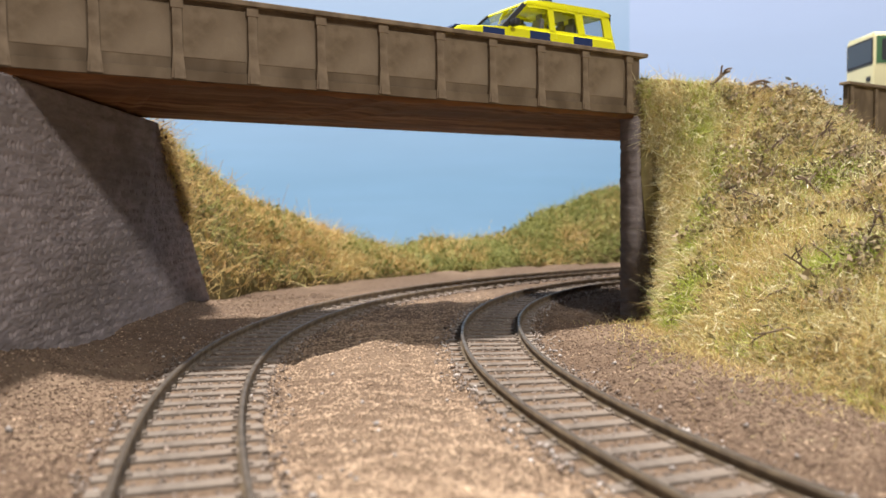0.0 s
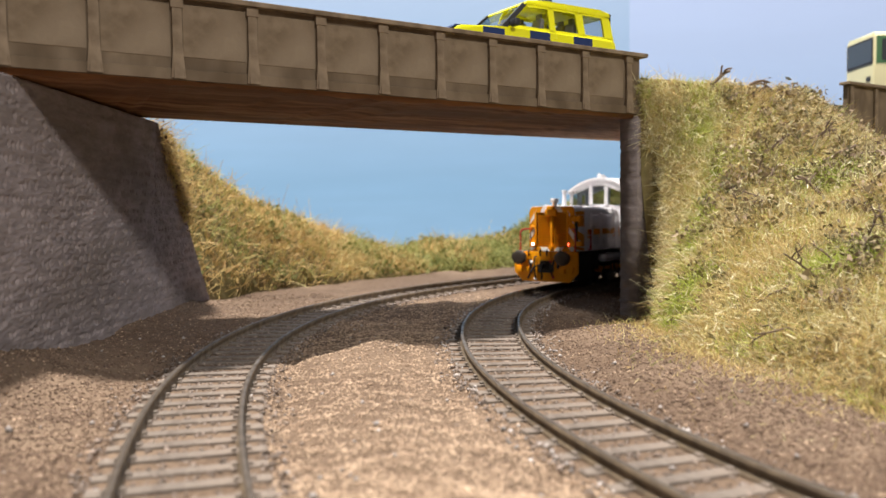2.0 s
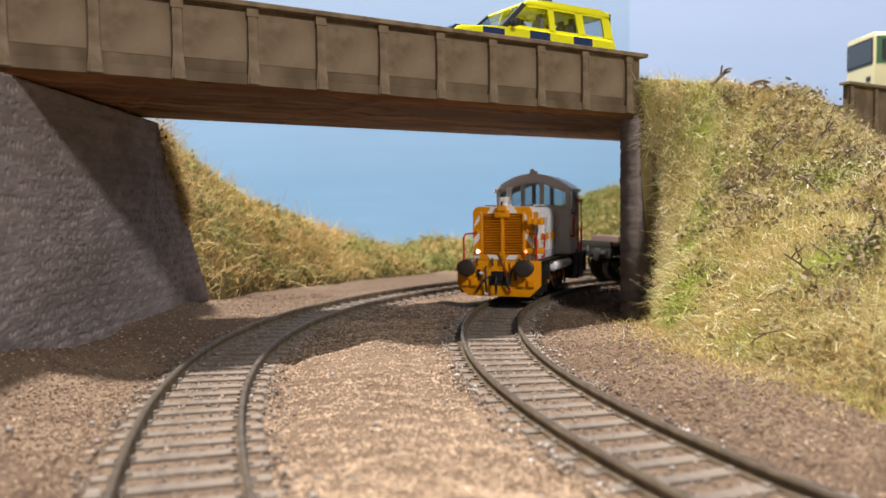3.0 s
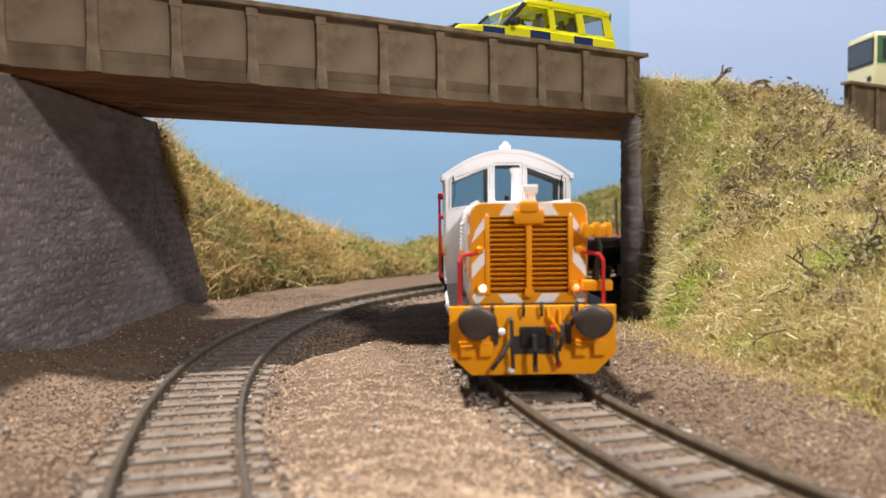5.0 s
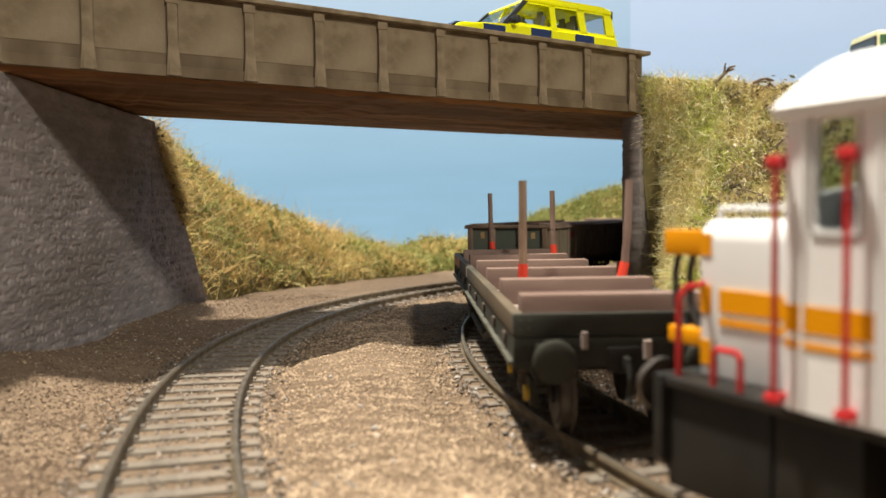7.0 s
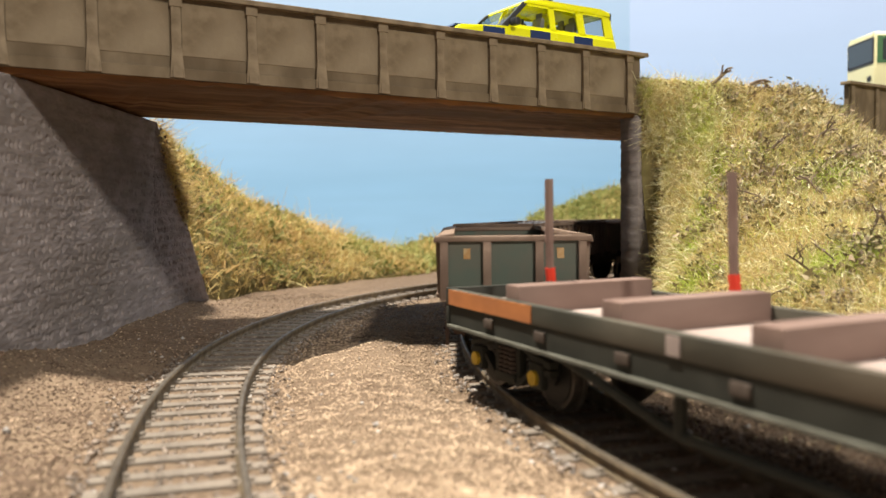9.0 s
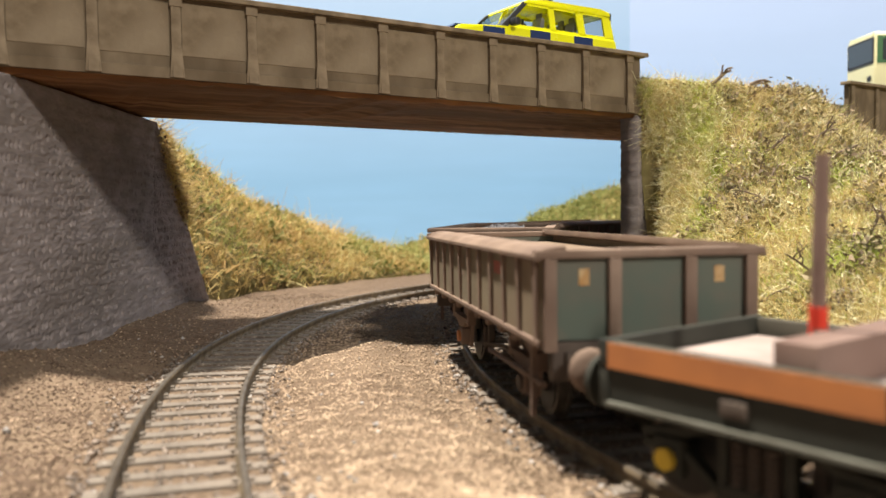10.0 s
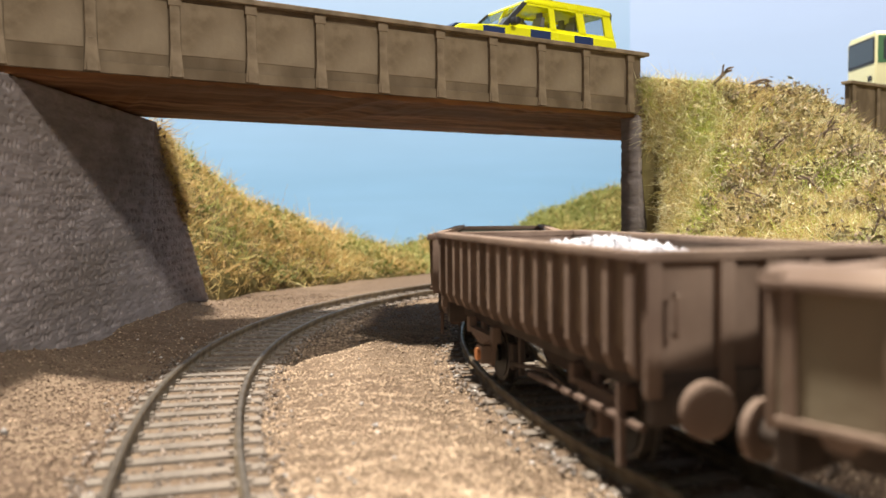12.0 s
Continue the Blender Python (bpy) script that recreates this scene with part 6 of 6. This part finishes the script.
# ---- road vehicles ----
def build_car():
    """A yellow and blue chequered off-road estate car, nose along +x."""
    t = empty("estate_car")
    tagged(t, "bright yellow and dark blue chequered model off-road car on the bridge", "car")
    hw = 11.6
    body = [(-31, 6.0), (-31.4, 12), (-31, 15.2), (-29.8, 16.0), (14, 15.6), (28, 14.6), (30.8, 12.6), (31.2, 6.0), (26.5, 4.4), (25.8, 7.0), (23, 9.6), (18.4, 9.6), (15.6, 7.0),
            (15, 4.4), (-13, 4.4), (-13.6, 7.0), (-16.4, 9.6), (-21, 9.6), (-23.8, 7.0), (-24.4, 4.4)]
    bm = nb()
    prism(bm, body, "y", -hw, hw, 0.5)
    main = part("body", bm, CAR_YELLOW, t, "vivid yellow lower body", 35)
    # upper body tapering inwards
    def cab_block(inset_top, z0, z1, xs0, xs1):
        bm = nb()
        lo = [bm.verts.new(p) for p in ((xs0[0], -hw + 0.4, z0), (xs0[1], -hw + 0.4, z0), (xs0[1], hw - 0.4, z0), (xs0[0], hw - 0.4, z0))]
        hi = [bm.verts.new(p) for p in ((xs1[0], -hw + inset_top, z1), (xs1[1], -hw + inset_top, z1), (xs1[1], hw - inset_top, z1), (xs1[0], hw - inset_top, z1))]
        bm.faces.new(hi)
        bm.faces.new(lo[::-1])
        for i in range(4):
            bm.faces.new((lo[i], lo[(i + 1) % 4], hi[(i + 1) % 4], hi[i]))
        return bm
    bm = cab_block(1.9, 15.4, 23.6, (-30.6, 14.0), (-29.6, 4.2))
    bmesh.ops.bevel(bm, geom=bm.edges[:], offset=0.5, segments=2, affect="EDGES")
    panes = part("glasshouse", bm, DARKPANE, t, "lightly tinted car glazing", 40)
    panes.visible_shadow = False
    for x0, ys in ((-3.0, (-5.2, 5.2)), (-15.5, (-6.0, 0.0, 6.0))):
        for y in ys:
            bm = nb()
            prism(bm, [(x0 - 1.4, 15.8), (x0 + 0.6, 15.8), (x0 - 0.6, 20.6), (x0 - 2.0, 20.6)], "y", y - 2.4, y + 2.4, 0.3)
            box(bm, x0 - 2.0, x0 - 0.9, y - 1.2, y + 1.2, 20.4, 22.2, 0.3)
            part("car_seat", bm, GREY, t, "grey seat back and headrest", 40)
    bm = nb()
    prism(bm, [(7.0, 15.7), (13.0, 15.7), (12.0, 16.9), (7.4, 17.3)], "y", -hw + 1.4, hw - 1.4, 0.3)
    part("dashboard", bm, CAR_BLACK, t, "", 40)
    bm = nb()
    prism(bm, [(-30.2, 23.4), (-29.6, 24.8), (-26, 25.4), (-4, 25.4), (3.0, 24.8), (4.6, 23.6)], "y", -hw + 1.5, hw - 1.5, 0.4)
    part("roof", bm, CAR_YELLOW, t, "yellow roof", 35)
    for s in (-1, 1):
        def side_pt(x, z):
            return (x, s * (hw - 0.35 - (z - 15.4) / 8.2 * 1.5), z)
        bm = nb()
        for (xa, xb, wa, wb) in ((-29.9, -30.6, 3.4, 2.6), (-18.4, -18.8, 3.0, 2.8), (-6.8, -6.8, 2.2, 2.2)):
            pts = [side_pt(xa, 24.0), side_pt(xa + wa, 24.0), side_pt(xb + wb + (1.2 if xa < -25 else 0), 15.2), side_pt(xb, 15.2)]
            a = [bm.verts.new(p) for p in pts]
            b = [bm.verts.new((p[0], p[1] - s * 0.7, p[2])) for p in pts]
            bm.faces.new(a)
            bm.faces.new(b[::-1])
            for i in range(4):
                bm.faces.new((a[i], a[(i + 1) % 4], b[(i + 1) % 4], b[i]))
        for (za, zb, xa, xb) in ((15.0, 16.7, -30.6, 12.0), (22.9, 24.2, -29.8, 3.4)):
            pts = [side_pt(xa, zb), side_pt(xb - (1.7 if za < 20 else 0), zb), side_pt(xb, za), side_pt(xa, za)]
            a = [bm.verts.new(p) for p in pts]
            b = [bm.verts.new((p[0], p[1] - s * 0.65, p[2])) for p in pts]
            bm.faces.new(a)
            bm.faces.new(b[::-1])
            for i in range(4):
                bm.faces.new((a[i], a[(i + 1) % 4], b[(i + 1) % 4], b[i]))
        part("window_pillar", bm, CAR_YELLOW, t, "yellow door pillars and window frames")
        bm = nb()
        pts = [side_pt(2.6, 24.2), side_pt(4.6, 24.0), side_pt(14.4, 15.2), side_pt(12.2, 15.2)]
        a = [bm.verts.new(p) for p in pts]
        b = [bm.verts.new((p[0], p[1] - s * 0.9, p[2])) for p in pts]
        bm.faces.new(a)
        bm.faces.new(b[::-1])
        for i in range(4):
            bm.faces.new((a[i], a[(i + 1) % 4], b[(i + 1) % 4], b[i]))
        part("screen_pillar", bm, CAR_BLACK, t, "black windscreen pillar")
        for x0, z0 in ((-30, 10.2), (-21, 13.0), (-12, 10.2), (-4, 13.0), (5, 10.2), (13, 12.4), (22, 10.4)):
            bm = nb()
            box(bm, x0, x0 + 7.6, s * (hw + 0.05) - 0.1, s * (hw + 0.05) + 0.1, z0, z0 + 2.5)
            part("blue_panel", bm, CAR_BLUE, main, "dark blue chequer panel")
        bm = nb()
        box(bm, 9.2, 11.0, min(s * 11.4, s * 14.2), max(s * 11.4, s * 14.2), 15.8, 18.0, 0.5)
        part("door_mirror", bm, CAR_BLACK, main, "black door mirror", 40)
        for x in (20.7, -18.7):
            bm = nb()
            rod(bm, (x, s * 8.4, 4.6), (x, s * 11.7, 4.6), 4.6, 28)
            w = part("wheel", bm, CAR_BLACK, t, "black tyre", 40)
            bm = nb()
            rod(bm, (x, s * 11.0, 4.6), (x, s * 11.9, 4.6), 2.9, 20)
            part("rim", bm, STEEL, w, "grey wheel rim", 40)
    bm = nb()
    prism(bm, [(13.0, 15.9), (29, 14.9), (29.6, 14.2), (13.0, 15.0)], "y", -hw + 1.6, hw - 1.6)
    part("bonnet_panel", bm, CAR_BLUE, main, "dark blue bonnet panel")
    bm = nb()
    box(bm, -9.5, -5.5, -6.4, 6.4, 25.2, 27.4, 0.5)
    part("light_bar", bm, CAR_BLUE, t, "dark blue roof light bar", 40)
    bm = nb()
    for s in (-1, 1):
        box(bm, -31.0, -30.2, s * 10.0 - 0.7, s * 10.0 + 0.7, 15.4, 17.4, 0.2)
        box(bm, -30.5, -29.7, s * 9.6 - 0.4, s * 9.6 + 0.4, 21.6, 24.6, 0.2)
    part("tail_lamp", bm, CAR_BLACK, t, "dark tail lamp clusters", 40)
    return t


def on_road(along, across, z, turn):
    return BRIDGE @ pose(along * MM, across * MM, z * MM, 0, 0, turn)


CAR = build_car()
CAR.matrix_basis = on_road(-26.0, 33.0, 80.7, 180) @ Matrix.Scale(1.14, 4)


def build_parapet():
    p = empty("roadside_parapet", BRIDGE)
    tagged(p, "brown ribbed girder parapet beyond the bank", "parapet")
    bm = nb()
    box(bm, 124, 262, 0.6, 2.6, 30, 88.8)
    wall = part("girder", bm, GIRDER, p)
    bm = nb()
    box(bm, 122, 262, -1.6, 3.2, 88.7, 90, 0.25)
    part("coping", bm, RIB, p, "flat pale coping strip")
    bm = nb()
    box(bm, -1.2, 1.2, -0.5, 0.7, 30, 88.6, 0.2)
    rib = part("rib", bm, RIB, p)
    for i in range(8):
        ob = rib if i == 0 else new("rib", rib.data)
        ob.parent = p
        ob.matrix_basis = pose((126 + 18.4 * i) * MM, 0, 0)
    bm = nb()
    box(bm, 8.2, 420, 3.4, 77, 78.0, 80.6)
    box(bm, 262.4, 420, -60, 3.3, 78.0, 80.6)
    road = part("road_deck", bm, ROAD)
    road.matrix_basis = BRIDGE
    tagged(road, "grey road surface beyond the bridge", "road", kind="structure")


build_parapet()


def build_bus():
    t = empty("single_deck_bus")
    tagged(t, "cream and dark green model single-deck bus on the road", "bus")
    hw, L, Z = 14.0, 60.0, 47.6
    bm = nb()
    prism(bm, hood_outline(hw, 4.0, Z, 3.0), "x", -L, L, 1.2)
    body = part("body", bm, CREAM, t, "cream body and roof", 35)
    for s in (-1, 1):
        bm = nb()
        box(bm, -L + 1.2, L - 1.2, s * hw - 0.15, s * hw + 0.15, 31.0, 45.2)
        band = part("green_band", bm, BUS_GREEN, body, "dark green window band")
        for i in range(6):
            bm = nb()
            x0 = L - 18.5 - i * 17.5
            prism(bm, rounded(x0, x0 + 14.5, 32.6, 43.8, 1.0), "y", min(s * hw, s * (hw + 0.3)), max(s * hw, s * (hw + 0.3)))
            part("side_window", bm, BUS_GLASS, body, "dark glossy side window")
        for x in (36, -34):
            bm = nb()
            rod(bm, (x, s * 11, 6.2), (x, s * 15.8, 6.2), 6.2, 26)
            part("wheel", bm, CAR_BLACK, t, "black tyre", 40)
    bm = nb()
    prism(bm, rounded(-13.2, 13.2, 31.0, 44.8, 1.2), "x", L - 0.2, L + 0.25)
    part("screen_surround", bm, RUBBER, body, "black windscreen surround")
    bm = nb()
    prism(bm, rounded(-12.2, 12.2, 32.4, 43.8, 1.0), "x", L + 0.2, L + 0.4)
    part("windscreen", bm, BUS_GLASS, body, "dark glossy windscreen")
    for y in (-9, 9):
        bm = nb()
        box(bm, L - 0.2, L + 0.4, y - 2.0, y + 2.0, 22.4, 25.0, 0.3)
        part("headlight", bm, RUBBER, body, "dark headlight recess")
    return t


BUS = build_bus()
BUS.matrix_basis = pose(0.285, 0.429, 0.0807, 0, 0, 180)


# ---- the train's way: distance of the leading buffers along the near track, by time ----
TIMES = [0.0, 1.0, 1.5, 2.5, 3.2, 5.0, 6.0, 7.0, 8.0, 9.0, 10.0, 11.0, 12.0]
PLACES = [426.0, 365.0, 337.0, 278.0, 234.0, 110.0, 39.5, -32.0, -93.0, -153.5, -216.0, -279.0, -342.0]


def lead(t):
    return float(np.interp(t, TIMES, PLACES))


def on_track(centre, half):
    """The pose of a vehicle whose two pivots, half apart from its middle, stand over the near track."""
    ax, ay, _ = NEAR_TRACK.at(centre - half)
    bx, by, _ = NEAR_TRACK.at(centre + half)
    return pose((ax + bx) / 2 * MM, (ay + by) / 2 * MM, RAIL * MM, 0, 0, math.degrees(math.atan2(ay - by, ax - bx)))


# each vehicle: how far its middle runs behind the leading buffers, half its wheelbase, and its slack towards the inside of the curve
TRAIN = [(LOCO, 50.3, 16.5, 0.0), (FLAT, 197.5, 66.0, 2.4), (OPEN_A, 337.0, 25.0, 1.8), (LOADED, 440.0, 26.0, 1.8), (OPEN_B, 542.0, 25.0, 1.8)]


def play(t):
    """The locomotive's slack on the curve: it swings a little outwards on its short wheelbase."""
    side = float(np.interp(t, [2.0, 3.2, 5.0], [-5.0, -4.0, 2.2]))
    turn = float(np.interp(t, [2.0, 3.2, 5.0], [8.0, 6.0, -2.6]))
    return pose(0, side * MM, 0, 0, 0, turn)


def motions():
    for thing, behind, half, slack in TRAIN:
        walk(thing, [(t / 10, on_track(lead(t / 10) + behind, half) @ (play(t / 10) if thing is LOCO else pose(0, slack * MM, 0))) for t in range(0, 121, 2)])


motions()
